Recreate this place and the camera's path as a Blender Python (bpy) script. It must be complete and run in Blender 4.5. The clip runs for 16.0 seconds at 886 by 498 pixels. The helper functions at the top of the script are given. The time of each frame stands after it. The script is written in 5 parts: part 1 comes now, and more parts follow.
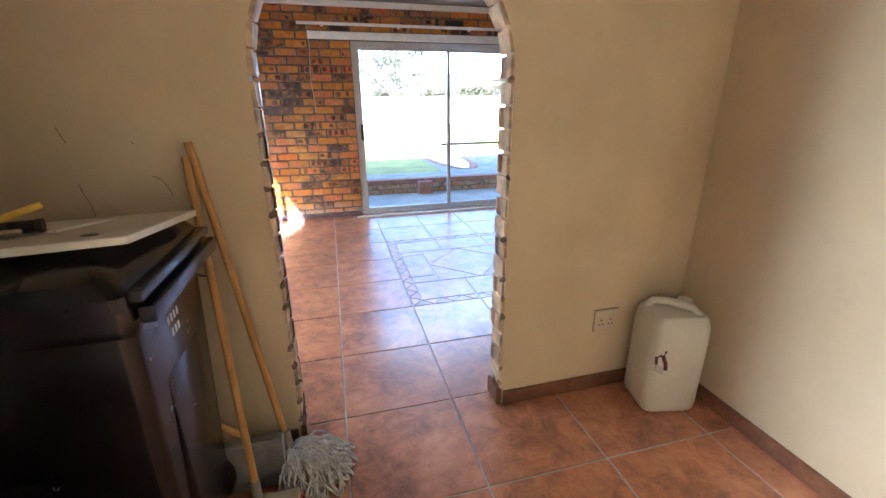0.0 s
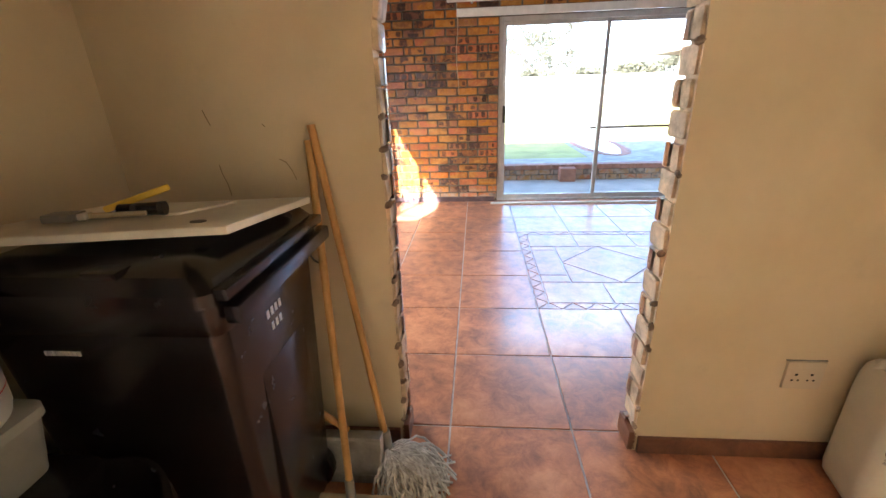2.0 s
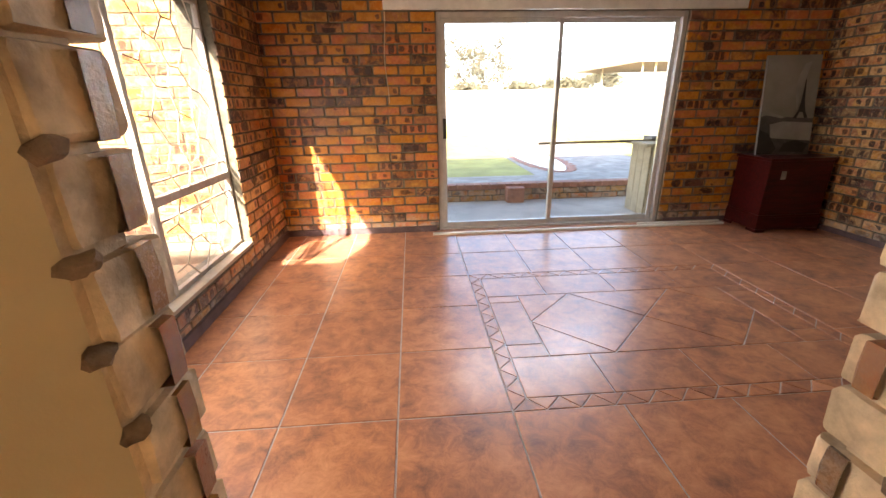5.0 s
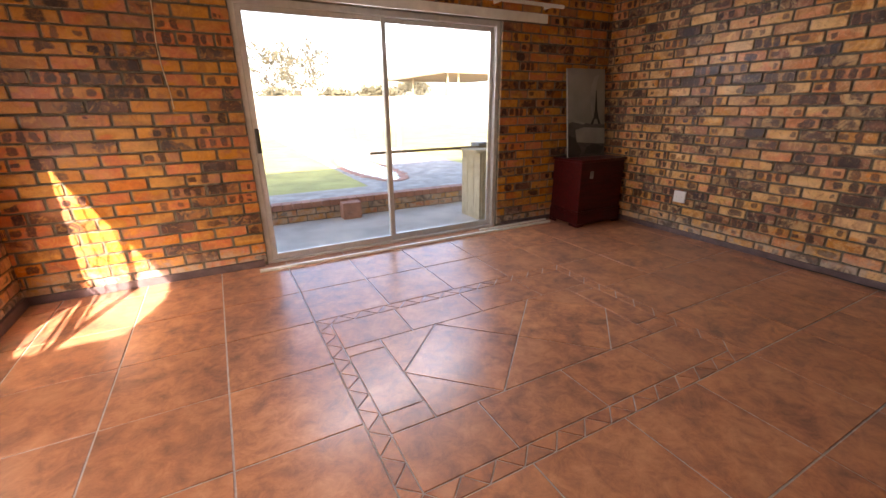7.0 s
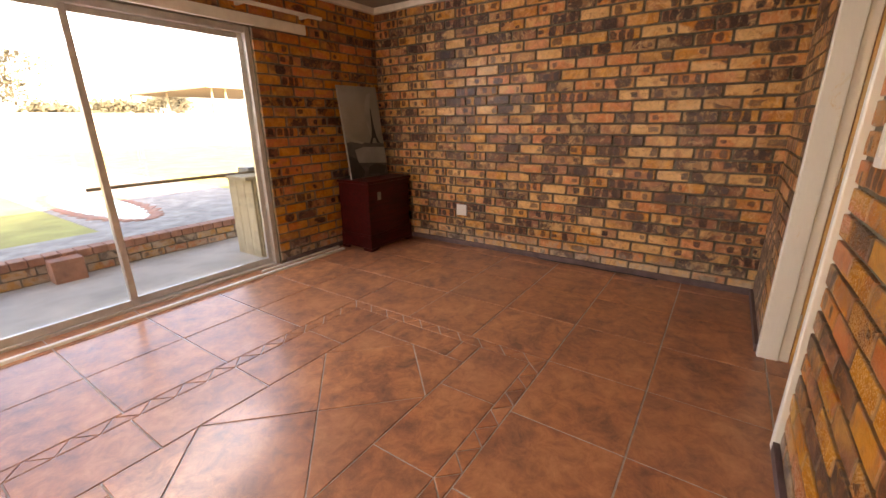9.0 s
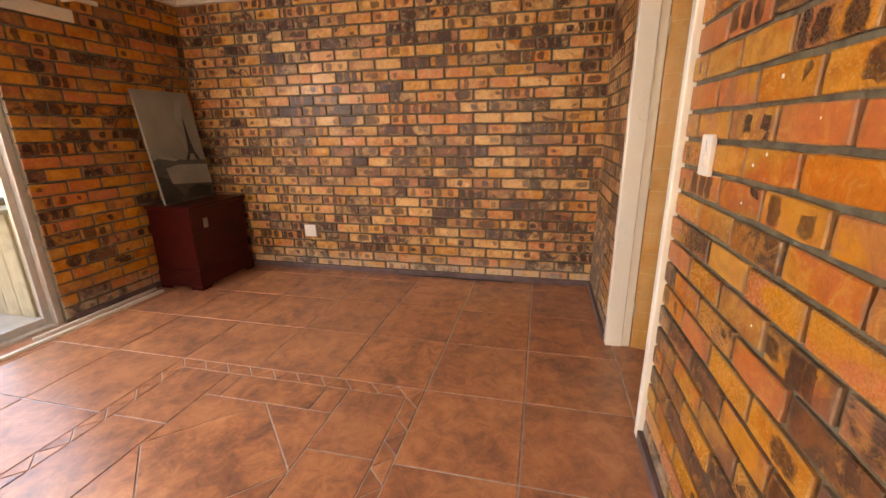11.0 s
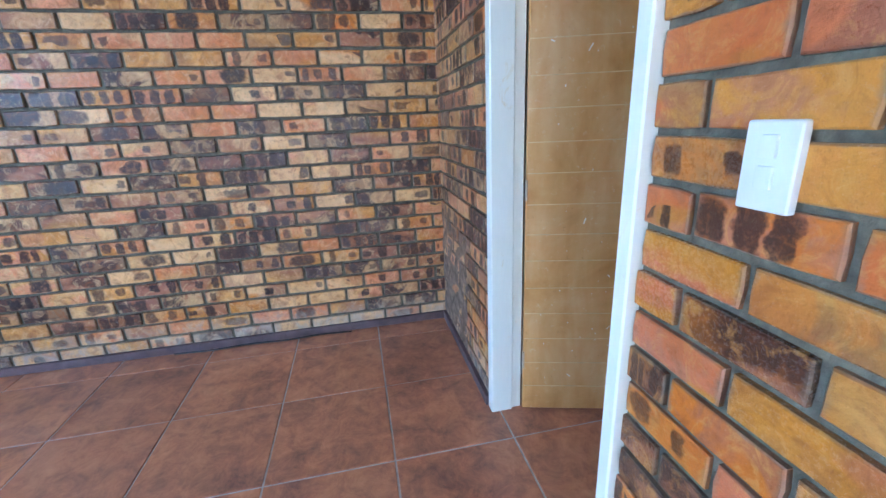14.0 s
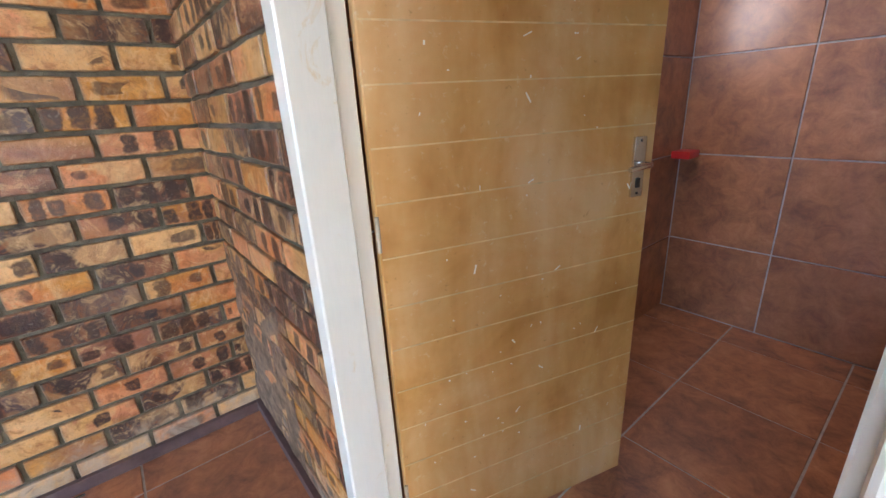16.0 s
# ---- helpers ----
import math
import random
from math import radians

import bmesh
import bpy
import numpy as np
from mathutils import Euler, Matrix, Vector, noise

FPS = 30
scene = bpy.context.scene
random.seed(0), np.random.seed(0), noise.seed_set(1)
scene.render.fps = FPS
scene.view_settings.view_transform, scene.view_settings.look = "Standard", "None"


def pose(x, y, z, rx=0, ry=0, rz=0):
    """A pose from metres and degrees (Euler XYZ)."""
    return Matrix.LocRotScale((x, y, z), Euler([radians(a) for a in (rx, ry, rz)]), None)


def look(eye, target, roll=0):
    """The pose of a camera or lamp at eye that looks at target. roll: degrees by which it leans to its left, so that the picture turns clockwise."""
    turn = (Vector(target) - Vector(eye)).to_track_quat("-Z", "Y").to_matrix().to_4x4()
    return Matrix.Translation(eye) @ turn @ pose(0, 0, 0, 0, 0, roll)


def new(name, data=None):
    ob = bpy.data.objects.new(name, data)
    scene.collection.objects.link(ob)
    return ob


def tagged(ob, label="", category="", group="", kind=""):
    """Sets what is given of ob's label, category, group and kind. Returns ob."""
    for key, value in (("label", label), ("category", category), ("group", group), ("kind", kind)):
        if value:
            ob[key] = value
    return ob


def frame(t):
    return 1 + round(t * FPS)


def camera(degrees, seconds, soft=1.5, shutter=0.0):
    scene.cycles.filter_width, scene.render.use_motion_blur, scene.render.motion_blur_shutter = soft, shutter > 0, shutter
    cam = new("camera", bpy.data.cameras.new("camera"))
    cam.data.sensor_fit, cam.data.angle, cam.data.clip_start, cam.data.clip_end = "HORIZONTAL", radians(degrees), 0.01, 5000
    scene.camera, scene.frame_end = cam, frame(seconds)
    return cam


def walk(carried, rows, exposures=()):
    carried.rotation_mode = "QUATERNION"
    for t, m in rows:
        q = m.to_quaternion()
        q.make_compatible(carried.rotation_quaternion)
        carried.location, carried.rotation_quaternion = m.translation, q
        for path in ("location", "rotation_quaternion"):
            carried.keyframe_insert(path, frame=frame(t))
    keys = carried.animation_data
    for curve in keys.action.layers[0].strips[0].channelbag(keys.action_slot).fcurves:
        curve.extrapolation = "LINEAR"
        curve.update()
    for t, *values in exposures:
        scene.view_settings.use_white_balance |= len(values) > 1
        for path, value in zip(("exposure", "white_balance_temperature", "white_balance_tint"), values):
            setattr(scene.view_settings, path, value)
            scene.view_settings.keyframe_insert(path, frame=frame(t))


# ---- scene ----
cam = camera(94.2, 16.0)
PATH = [
    (0, (0.051, -1.57, 1.338), (0.527, 0.256, 0.676), -0.5),
    (0.5, (0.064, -1.534, 1.339), (0.276, 0.338, 0.667), -0.5),
    (1, (0.082, -1.506, 1.331), (0.05, 0.374, 0.648), -1.1),
    (1.5, (0.1, -1.452, 1.333), (-0.041, 0.415, 0.63), -1.6),
    (2, (0.111, -1.342, 1.322), (-0.052, 0.515, 0.598), -1.9),
    (2.5, (0.121, -1.199, 1.318), (0.004, 0.66, 0.589), -2.1),
    (3, (0.121, -1.024, 1.328), (0.069, 0.837, 0.597), -2.4),
    (3.2, (0.124, -0.963, 1.337), (0.086, 0.896, 0.601), -2.6),
    (5.3, (0.103, -0.341, 1.275), (0.294, 1.533, 0.603), -0.7),
    (5.5, (0.094, -0.285, 1.273), (0.342, 1.582, 0.6), -0.5),
    (6, (0.076, -0.126, 1.264), (0.541, 1.695, 0.582), 0.1),
    (6.5, (0.084, -0.011, 1.265), (0.75, 1.751, 0.592), -0.0),
    (7, (0.146, 0.093, 1.277), (1.027, 1.763, 0.618), -0.6),
    (7.5, (0.224, 0.169, 1.281), (1.282, 1.741, 0.639), -1.0),
    (8, (0.31, 0.248, 1.293), (1.563, 1.675, 0.665), -1.1),
    (8.5, (0.397, 0.308, 1.284), (1.82, 1.574, 0.674), -0.8),
    (9, (0.51, 0.352, 1.284), (2.089, 1.425, 0.69), -0.7),
    (9.5, (0.589, 0.389, 1.282), (2.274, 1.298, 0.701), -0.9),
    (10, (0.651, 0.427, 1.284), (2.414, 1.176, 0.708), -1.0),
    (10.2, (0.661, 0.447, 1.293), (2.453, 1.128, 0.72), -0.9),
    (12.3, (1.042, 0.491, 1.273), (2.959, 0.6, 0.715), -1.6),
    (12.5, (1.114, 0.497, 1.271), (3.032, 0.547, 0.707), -1.7),
    (13, (1.28, 0.5, 1.284), (3.195, 0.416, 0.714), -1.9),
    (13.5, (1.486, 0.511, 1.283), (3.387, 0.283, 0.703), -2.2),
    (14, (1.663, 0.537, 1.282), (3.536, 0.163, 0.688), -2.5),
    (14.5, (1.858, 0.532, 1.285), (3.68, -0.024, 0.678), -2.9),
    (15, (2.044, 0.489, 1.267), (3.8, -0.242, 0.65), -3.0),
    (15.5, (2.256, 0.39, 1.254), (3.897, -0.557, 0.616), -3.2),
    (16, (2.403, 0.315, 1.267), (3.888, -0.851, 0.608), -3.3),
]
EXPOSURES = [(0.0, 2.98, 4900, 11), (1.5, 3.2, 5150, 12), (3.2, 3.0, 6100, 13), (5.3, 2.76, 6900, 20), (6.2, 2.70, 6350, 23), (7.5, 2.70, 7700, 26), (8.5, 2.82, 8000, 27), (10.2, 3.16, 9900, 32), (12.3, 3.70, 5900, 14), (13.2, 3.75, 4900, 7), (14.0, 3.68, 4350, 5), (14.5, 3.65, 4450, 5), (15.3, 3.56, 5200, 9), (16.0, 3.8, 5600, 13)]
walk(cam, [(t, look(eye, target, roll)) for t, eye, target, roll in PATH], EXPOSURES)

# ---- world and sun ----
SUN_WAY = Vector((0.38, 1.0, -0.69)).normalized()
world = bpy.data.worlds.new("world")
scene.world = world
world.use_nodes = True
wn = world.node_tree
sky = wn.nodes.new("ShaderNodeTexSky")
sky.sky_type = "NISHITA"
sky.sun_disc = False
sky.sun_elevation = math.asin(-SUN_WAY.z)
sky.sun_rotation = math.atan2(-SUN_WAY.x, -SUN_WAY.y)
sky.air_density, sky.dust_density, sky.ozone_density = 1.0, 1.5, 1.0
wn.nodes["Background"].inputs["Strength"].default_value = 0.15
wn.links.new(sky.outputs[0], wn.nodes["Background"].inputs["Color"])
sun_data = bpy.data.lights.new("sun", "SUN")
sun_data.energy, sun_data.angle, sun_data.color = 4.5, radians(0.53), (1.0, 0.93, 0.82)
sun = new("sun", sun_data)
sun.matrix_world = look((0, 0, 0), SUN_WAY) @ pose(0, 0, 0)
sun.location = (-6, -14, 12)


def window_light(name, eye, target, wide, high, power, color):
    """Sky light standing in an opening."""
    d = bpy.data.lights.new(name, "AREA")
    d.shape, d.size, d.size_y, d.energy, d.color = "RECTANGLE", wide, high, power, color
    ob = new(name, d)
    ob.matrix_world = look(eye, target)
    return ob


window_light("kitchen_window_light", (-1.16, -2.45, 1.5), (0.9, -1.2, 0.2), 0.14, 1.0, 14.5, (1.0, 0.95, 0.84))
window_light("west_window_light", (-1.36, 0.95, 1.1), (1.6, 1.7, 0.0), 0.7, 1.6, 3.3, (1.0, 0.89, 0.68))
window_light("sliding_door_light", (1.54, 3.88, 1.83), (2.4, 0.8, 0.55), 2.1, 0.26, 5.0, (0.72, 0.86, 1.0))
# fill lamp added out of sight behind the door, to brighten the back tiles
window_light("bathroom_window_light", (3.44, -1.45, 1.68), (2.7, -2.1, 0.9), 0.45, 0.45, 0.60, (1.0, 0.86, 0.76))


# ---- materials ----
class Nodes:
    """A small builder for node materials."""

    def __init__(self, name, rough=0.6, metal=0.0, spec=0.5):
        self.mat = bpy.data.materials.new(name)
        self.mat.use_nodes = True
        self.tree = self.mat.node_tree
        self.bsdf = self.tree.nodes["Principled BSDF"]
        self.set("Roughness", rough)
        self.set("Metallic", metal)
        self.set("Specular IOR Level", spec)

    def set(self, socket, value):
        if hasattr(value, "is_output"):
            self.tree.links.new(value, self.bsdf.inputs[socket])
        else:
            self.bsdf.inputs[socket].default_value = (*value, 1) if isinstance(value, tuple) and len(value) == 3 else value

    def node(self, kind, out=0, props=(), **inputs):
        n = self.tree.nodes.new(kind)
        for key, value in props:
            if key == "operation":
                n.operation = value
            elif key == "blend_type":
                n.blend_type = value
            elif key == "data_type":
                n.data_type = value
            elif key == "dims":
                n.noise_dimensions = value
        for key, value in inputs.items():
            sock = n.inputs[int(key[1:])] if key[0] == "i" and key[1:].isdigit() else n.inputs[key.replace("_", " ")]
            if hasattr(value, "is_output"):
                self.tree.links.new(value, sock)
            else:
                sock.default_value = (*value, 1) if isinstance(value, tuple) and sock.type == "RGBA" and len(value) == 3 else value
        return n.outputs[out]

    def math(self, op, a, b=0.0, c=0.0):
        return self.node("ShaderNodeMath", 0, (("operation", op),), i0=a, i1=b, i2=c)

    def mix(self, f, a, b, blend="MIX"):
        n = self.tree.nodes.new("ShaderNodeMix")
        n.data_type, n.blend_type = "RGBA", blend
        for sock, value in ((n.inputs[0], f), (n.inputs[6], a), (n.inputs[7], b)):
            if hasattr(value, "is_output"):
                self.tree.links.new(value, sock)
            else:
                sock.default_value = (*value, 1) if isinstance(value, tuple) else value
        return n.outputs[2]

    def ramp(self, f, *stops):
        n = self.tree.nodes.new("ShaderNodeValToRGB")
        self.tree.links.new(f, n.inputs[0])
        while len(n.color_ramp.elements) < len(stops):
            n.color_ramp.elements.new(0.5)
        for e, (p, col) in zip(n.color_ramp.elements, stops):
            e.position, e.color = p, (*col, 1) if isinstance(col, tuple) else (col, col, col, 1)
        return n.outputs[0]

    def noise(self, scale, detail=4.0, rough=0.55, vector=None, distortion=0.0, out=0):
        k = dict(Scale=scale, Detail=detail, Roughness=rough, Distortion=distortion)
        if vector is not None:
            k["Vector"] = vector
        return self.node("ShaderNodeTexNoise", out, **k)

    def where(self):
        return self.node("ShaderNodeNewGeometry", 0)

    def bump(self, height, strength=0.3, distance=0.01):
        self.set("Normal", self.node("ShaderNodeBump", 0, Height=height, Strength=strength, Distance=distance))


def chance(n):
    """A random number for each piece, whether it is an object of its own or an island of a joined mesh."""
    a = n.node("ShaderNodeObjectInfo", 5)
    b = n.node("ShaderNodeNewGeometry", 8)
    return n.math("FRACT", n.math("ADD", a, b))


def spread(n, r, k):
    return n.math("FRACT", n.math("MULTIPLY", r, k))


def plain(name, color, rough=0.5, metal=0.0, vary=0.12, scale=6.0, bump=0.1, spec=0.5, fine=90.0):
    """Paint, plastic, wood or metal with soft stains and a fine grain."""
    n = Nodes(name, rough, metal, spec)
    p = n.where()
    a = n.noise(scale, 5, 0.6, p)
    b = n.noise(fine, 3, 0.6, p)
    dark = tuple(c * (1 - vary * 1.6) for c in color)
    light = tuple(min(1, c * (1 + vary)) for c in color)
    col = n.mix(n.ramp(a, (0.3, 0.0), (0.7, 1.0)), dark, light)
    col = n.mix(n.math("MULTIPLY", b, 0.25), col, tuple(c * 0.7 for c in color))
    n.set("Base Color", col)
    n.set("Roughness", n.math("ADD", n.math("MULTIPLY", a, 0.2), rough - 0.1))
    n.bump(n.math("ADD", b, a), bump, 0.004)
    return n.mat


def brick_material(name, bright=1.0, gloss=0.36, marks=0.5, dark=0.0, cream=False):
    """Varnished face brick: cream, gold, orange, salmon and plum, patched, with burnt kiln marks."""
    n = Nodes(name, gloss, 0.0, 0.28)
    r = chance(n)
    p = n.where()
    uv = n.node("ShaderNodeUVMap", 0)
    sep = n.tree.nodes.new("ShaderNodeSeparateXYZ")
    n.tree.links.new(uv, sep.inputs[0])
    u, v = sep.outputs[0], sep.outputs[1]
    shift = n.node("ShaderNodeCombineXYZ", 0, X=n.math("MULTIPLY", r, 37.0), Y=n.math("MULTIPLY", r, 91.0), Z=n.math("MULTIPLY", r, 13.0))
    local = n.node("ShaderNodeVectorMath", 0, (("operation", "ADD"),), i0=p, i1=shift)
    wob = n.noise(26.0, 4, 0.65, local)
    grain = n.noise(160.0, 4, 0.7, local)
    blotch = n.noise(10.0, 3, 0.6, local, 0.8)
    mottle = n.noise(48.0, 5, 0.7, local, 0.5)
    b = bright
    r1, r2, r3, r4, r5 = spread(n, r, 3.7), spread(n, r, 7.31), spread(n, r, 17.77), spread(n, r, 29.3), spread(n, r, 53.1)
    # whole bricks burnt plum or grey gather in loose drifts over the wall
    banded = n.node("ShaderNodeVectorMath", 0, (("operation", "MULTIPLY"),), i0=p, i1=(0.8, 0.8, 1.9))
    drift = n.noise(1.5, 3, 0.6, banded)
    hue = n.math("ADD", n.math("MULTIPLY", r1, 0.82), n.math("MULTIPLY_ADD", drift, 1.0, dark - 0.40))
    palette = ((0.0, (0.66 * b, 0.185 * b, 0.018 * b)), (0.13, (0.62 * b, 0.225 * b, 0.022 * b)), (0.16, (0.70 * b, 0.31 * b, 0.045 * b)), (0.30, (0.64 * b, 0.255 * b, 0.022 * b)),
               (0.33, (0.64 * b, 0.205 * b, 0.085 * b)), (0.47, (0.60 * b, 0.165 * b, 0.035 * b)), (0.50, (0.54 * b, 0.235 * b, 0.032 * b)), (0.55, (0.68 * b, 0.34 * b, 0.075 * b)),
               (0.60, (0.42 * b, 0.20 * b, 0.055 * b)), (0.68, (0.36 * b, 0.155 * b, 0.085 * b)), (0.71, (0.105 * b, 0.044 * b, 0.026 * b)), (0.84, (0.055 * b, 0.032 * b, 0.028 * b)), (1.0, (0.095 * b, 0.062 * b, 0.060 * b)))
    if cream:
        palette = palette[:1] + ((0.06, palette[1][1]), (0.10, (0.78 * b, 0.49 * b, 0.23 * b)), (0.26, (0.64 * b, 0.34 * b, 0.10 * b)), (0.29, (0.70 * b, 0.31 * b, 0.14 * b)), (0.38, (0.58 * b, 0.20 * b, 0.06 * b))) + palette[6:]
    body = n.ramp(hue, *palette)
    # a second firing colour in patches, often one end of the brick
    other = n.ramp(r5, (0.0, (0.60 * b, 0.34 * b, 0.13 * b) if cream else (0.64 * b, 0.21 * b, 0.022 * b)), (0.35, (0.68 * b, 0.42 * b, 0.18 * b) if cream else (0.68 * b, 0.30 * b, 0.06 * b)), (0.6, (0.36 * b, 0.15 * b, 0.05 * b)), (0.8, (0.54 * b, 0.22 * b, 0.12 * b)), (1.0, (0.15 * b, 0.075 * b, 0.055 * b)))
    tip = n.math("ADD", blotch, n.math("MULTIPLY", n.math("SUBTRACT", u, 0.5), n.math("MULTIPLY_ADD", r3, 0.7, -0.35)))
    cloud = n.ramp(tip, (0.45, 0.0), (0.57, 1.0))
    body = n.mix(n.math("MULTIPLY", cloud, n.math("MULTIPLY_ADD", r4, 0.6, 0.28)), body, other)
    body = n.mix(n.ramp(wob, (0.36, 0.5 if cream else 0.3), (0.56, 0.0)), body, n.mix(0.55, body, (0.16 * b, 0.07 * b, 0.03 * b)))
    patch = n.noise(15.0, 6, 0.7, local, 1.5)
    body = n.mix(n.ramp(patch, (0.52, 0.0), (0.63, 0.5)), body, (0.74 * b, 0.48 * b, 0.23 * b) if cream else (0.72 * b, 0.36 * b, 0.09 * b))
    body = n.mix(n.ramp(patch, (0.36, 0.6 if cream else 0.35), (0.47, 0.0)), body, (0.28 * b, 0.095 * b, 0.025 * b))
    # burnt kiln marks: squarish bars and ovals, sometimes one long one
    wu = n.math("ADD", u, n.math("MULTIPLY", n.math("SUBTRACT", wob, 0.5), 0.20))
    wv = n.math("ADD", v, n.math("MULTIPLY", n.math("SUBTRACT", blotch, 0.5), 0.6))
    masks = []
    for centre, half, tall in ((n.math("MULTIPLY_ADD", r2, 0.2, 0.12), n.math("MULTIPLY_ADD", r3, 0.09, 0.05), n.math("MULTIPLY_ADD", r5, 0.40, 0.22)), (n.math("MULTIPLY_ADD", r3, 0.22, 0.42), n.math("MULTIPLY_ADD", r5, 0.09, 0.05), n.math("MULTIPLY_ADD", r2, 0.35, 0.25)),
                               (n.math("MULTIPLY_ADD", r5, 0.16, 0.74), n.math("MULTIPLY_ADD", r2, 0.10, 0.05), n.math("MULTIPLY_ADD", r3, 0.4, 0.22)), (n.math("MULTIPLY_ADD", r2, 0.5, 0.25), n.math("MULTIPLY_ADD", r3, 0.2, 0.18), n.math("MULTIPLY_ADD", r5, 0.3, 0.30))):
        du = n.math("DIVIDE", n.math("SUBTRACT", wu, centre), half)
        dv = n.math("DIVIDE", n.math("SUBTRACT", wv, 0.5), tall)
        du, dv = n.math("MULTIPLY", du, du), n.math("MULTIPLY", dv, dv)
        d = n.math("ADD", n.math("MULTIPLY", du, du), n.math("MULTIPLY", dv, dv))
        masks.append(n.ramp(d, (0.30, 1.0), (1.0, 0.0)))
    few = n.math("MAXIMUM", n.math("MULTIPLY", masks[0], n.math("GREATER_THAN", r3, 0.3)), n.math("MULTIPLY", masks[1], n.math("GREATER_THAN", r5, 0.45)))
    few = n.math("MAXIMUM", few, n.math("MULTIPLY", masks[2], n.math("GREATER_THAN", r2, 0.4)))
    pick = n.math("ADD", r4, n.math("MULTIPLY", n.math("SUBTRACT", drift, 0.5), 0.8))
    m = n.math("MAXIMUM", n.math("MULTIPLY", few, n.math("GREATER_THAN", pick, 1.0 - marks)), n.math("MULTIPLY", masks[3], n.math("LESS_THAN", pick, marks * 0.22)))
    m = n.math("MULTIPLY", m, n.ramp(mottle, (0.32, 0.62), (0.52, 1.0)))
    burnt = n.mix(r2, n.mix(wob, (0.014, 0.010, 0.013), (0.050, 0.036, 0.038)), n.mix(wob, (0.028, 0.012, 0.008), (0.080, 0.034, 0.020)))
    col = n.mix(n.math("MULTIPLY", m, n.math("MULTIPLY_ADD", r5, 0.25, 0.74)), body, burnt)
    pits = n.ramp(grain, (0.32, 0.35 if cream else 0.18), (0.44, 0.0))
    col = n.mix(pits, col, (0.085, 0.05, 0.03))
    # pale lime bloom in flecks, and mortar smeared over the arrises
    col = n.mix(n.math("MULTIPLY", n.ramp(mottle, (0.60, 0.0), (0.74, 0.38 if cream else 0.20)), n.math("GREATER_THAN", r3, 0.35)), col, (0.60 * b, 0.50 * b, 0.38 * b))
    edge = n.math("MAXIMUM", n.math("MULTIPLY", n.math("ABSOLUTE", n.math("SUBTRACT", v, 0.5)), 2.0), n.math("SUBTRACT", n.math("MULTIPLY", n.math("ABSOLUTE", n.math("SUBTRACT", u, 0.5)), 2.0), -0.0))
    smear = n.ramp(n.math("ADD", edge, n.math("MULTIPLY", n.math("SUBTRACT", wob, 0.5), 0.30)), (0.90, 0.0), (1.02, 0.6))
    col = n.mix(smear, col, (0.20, 0.165, 0.12))
    # pale mortar wash splashed over the lowest courses
    sp = n.tree.nodes.new("ShaderNodeSeparateXYZ")
    n.tree.links.new(p, sp.inputs[0])
    wash = n.math("MULTIPLY", n.ramp(n.math("ADD", sp.outputs[2], n.math("MULTIPLY", n.math("SUBTRACT", wob, 0.5), 0.25)), (0.08, 1.0), (0.20, 0.0)), n.ramp(blotch, (0.40, 0.15), (0.60, 0.6)))
    col = n.mix(wash, col, (0.50, 0.45, 0.37))
    n.set("Base Color", col)
    n.set("Roughness", n.math("MULTIPLY_ADD", grain, 0.3, n.math("MULTIPLY_ADD", r2, 0.16, gloss - 0.16)))
    n.set("Coat Weight", 0.14 if gloss < 0.6 else 0.0)
    n.set("Coat Roughness", 0.25)
    n.bump(n.math("ADD", n.math("MULTIPLY", blotch, 1.6), n.math("ADD", n.math("MULTIPLY", mottle, 0.7), grain)), 0.42, 0.0035)
    return n.mat


def tile_material(name, k=1.0, seed=0.0, rough=0.24):
    """Glazed terracotta floor tile, clouded with dark and rust."""
    n = Nodes(name, rough)
    r = chance(n)
    p = n.where()
    shift = n.node("ShaderNodeCombineXYZ", 0, X=n.math("MULTIPLY_ADD", r, 41.0, seed), Y=n.math("MULTIPLY", r, 23.0), Z=n.math("MULTIPLY", r, 61.0))
    local = n.node("ShaderNodeVectorMath", 0, (("operation", "ADD"),), i0=p, i1=shift)
    a = n.noise(3.4, 6, 0.62, local, 0.4)
    c = n.noise(11.0, 8, 0.74, local, 0.5)
    g = n.noise(120.0, 3, 0.6, local)
    relief = n.noise(7.0, 3, 0.5, local)
    cloud = n.math("MULTIPLY_ADD", c, 0.56, n.math("MULTIPLY", a, 0.44))
    col = n.ramp(cloud, (0.36, (0.095 * k, 0.044 * k, 0.030 * k)), (0.445, (0.190 * k, 0.080 * k, 0.044 * k)), (0.53, (0.285 * k, 0.122 * k, 0.058 * k)), (0.64, (0.37 * k, 0.180 * k, 0.092 * k)))
    col = n.mix(n.math("MULTIPLY", r, 0.3), col, (0.16 * k, 0.075 * k, 0.048 * k))
    n.set("Base Color", col)
    n.set("Roughness", n.math("ADD", n.math("MULTIPLY", a, 0.10), n.math("MULTIPLY_ADD", g, 0.05, rough)))
    n.set("Coat Weight", 0.45)
    n.set("Coat Roughness", 0.21)
    n.bump(n.math("ADD", relief, n.math("MULTIPLY", g, 0.06)), 0.032, 0.006)
    return n.mat


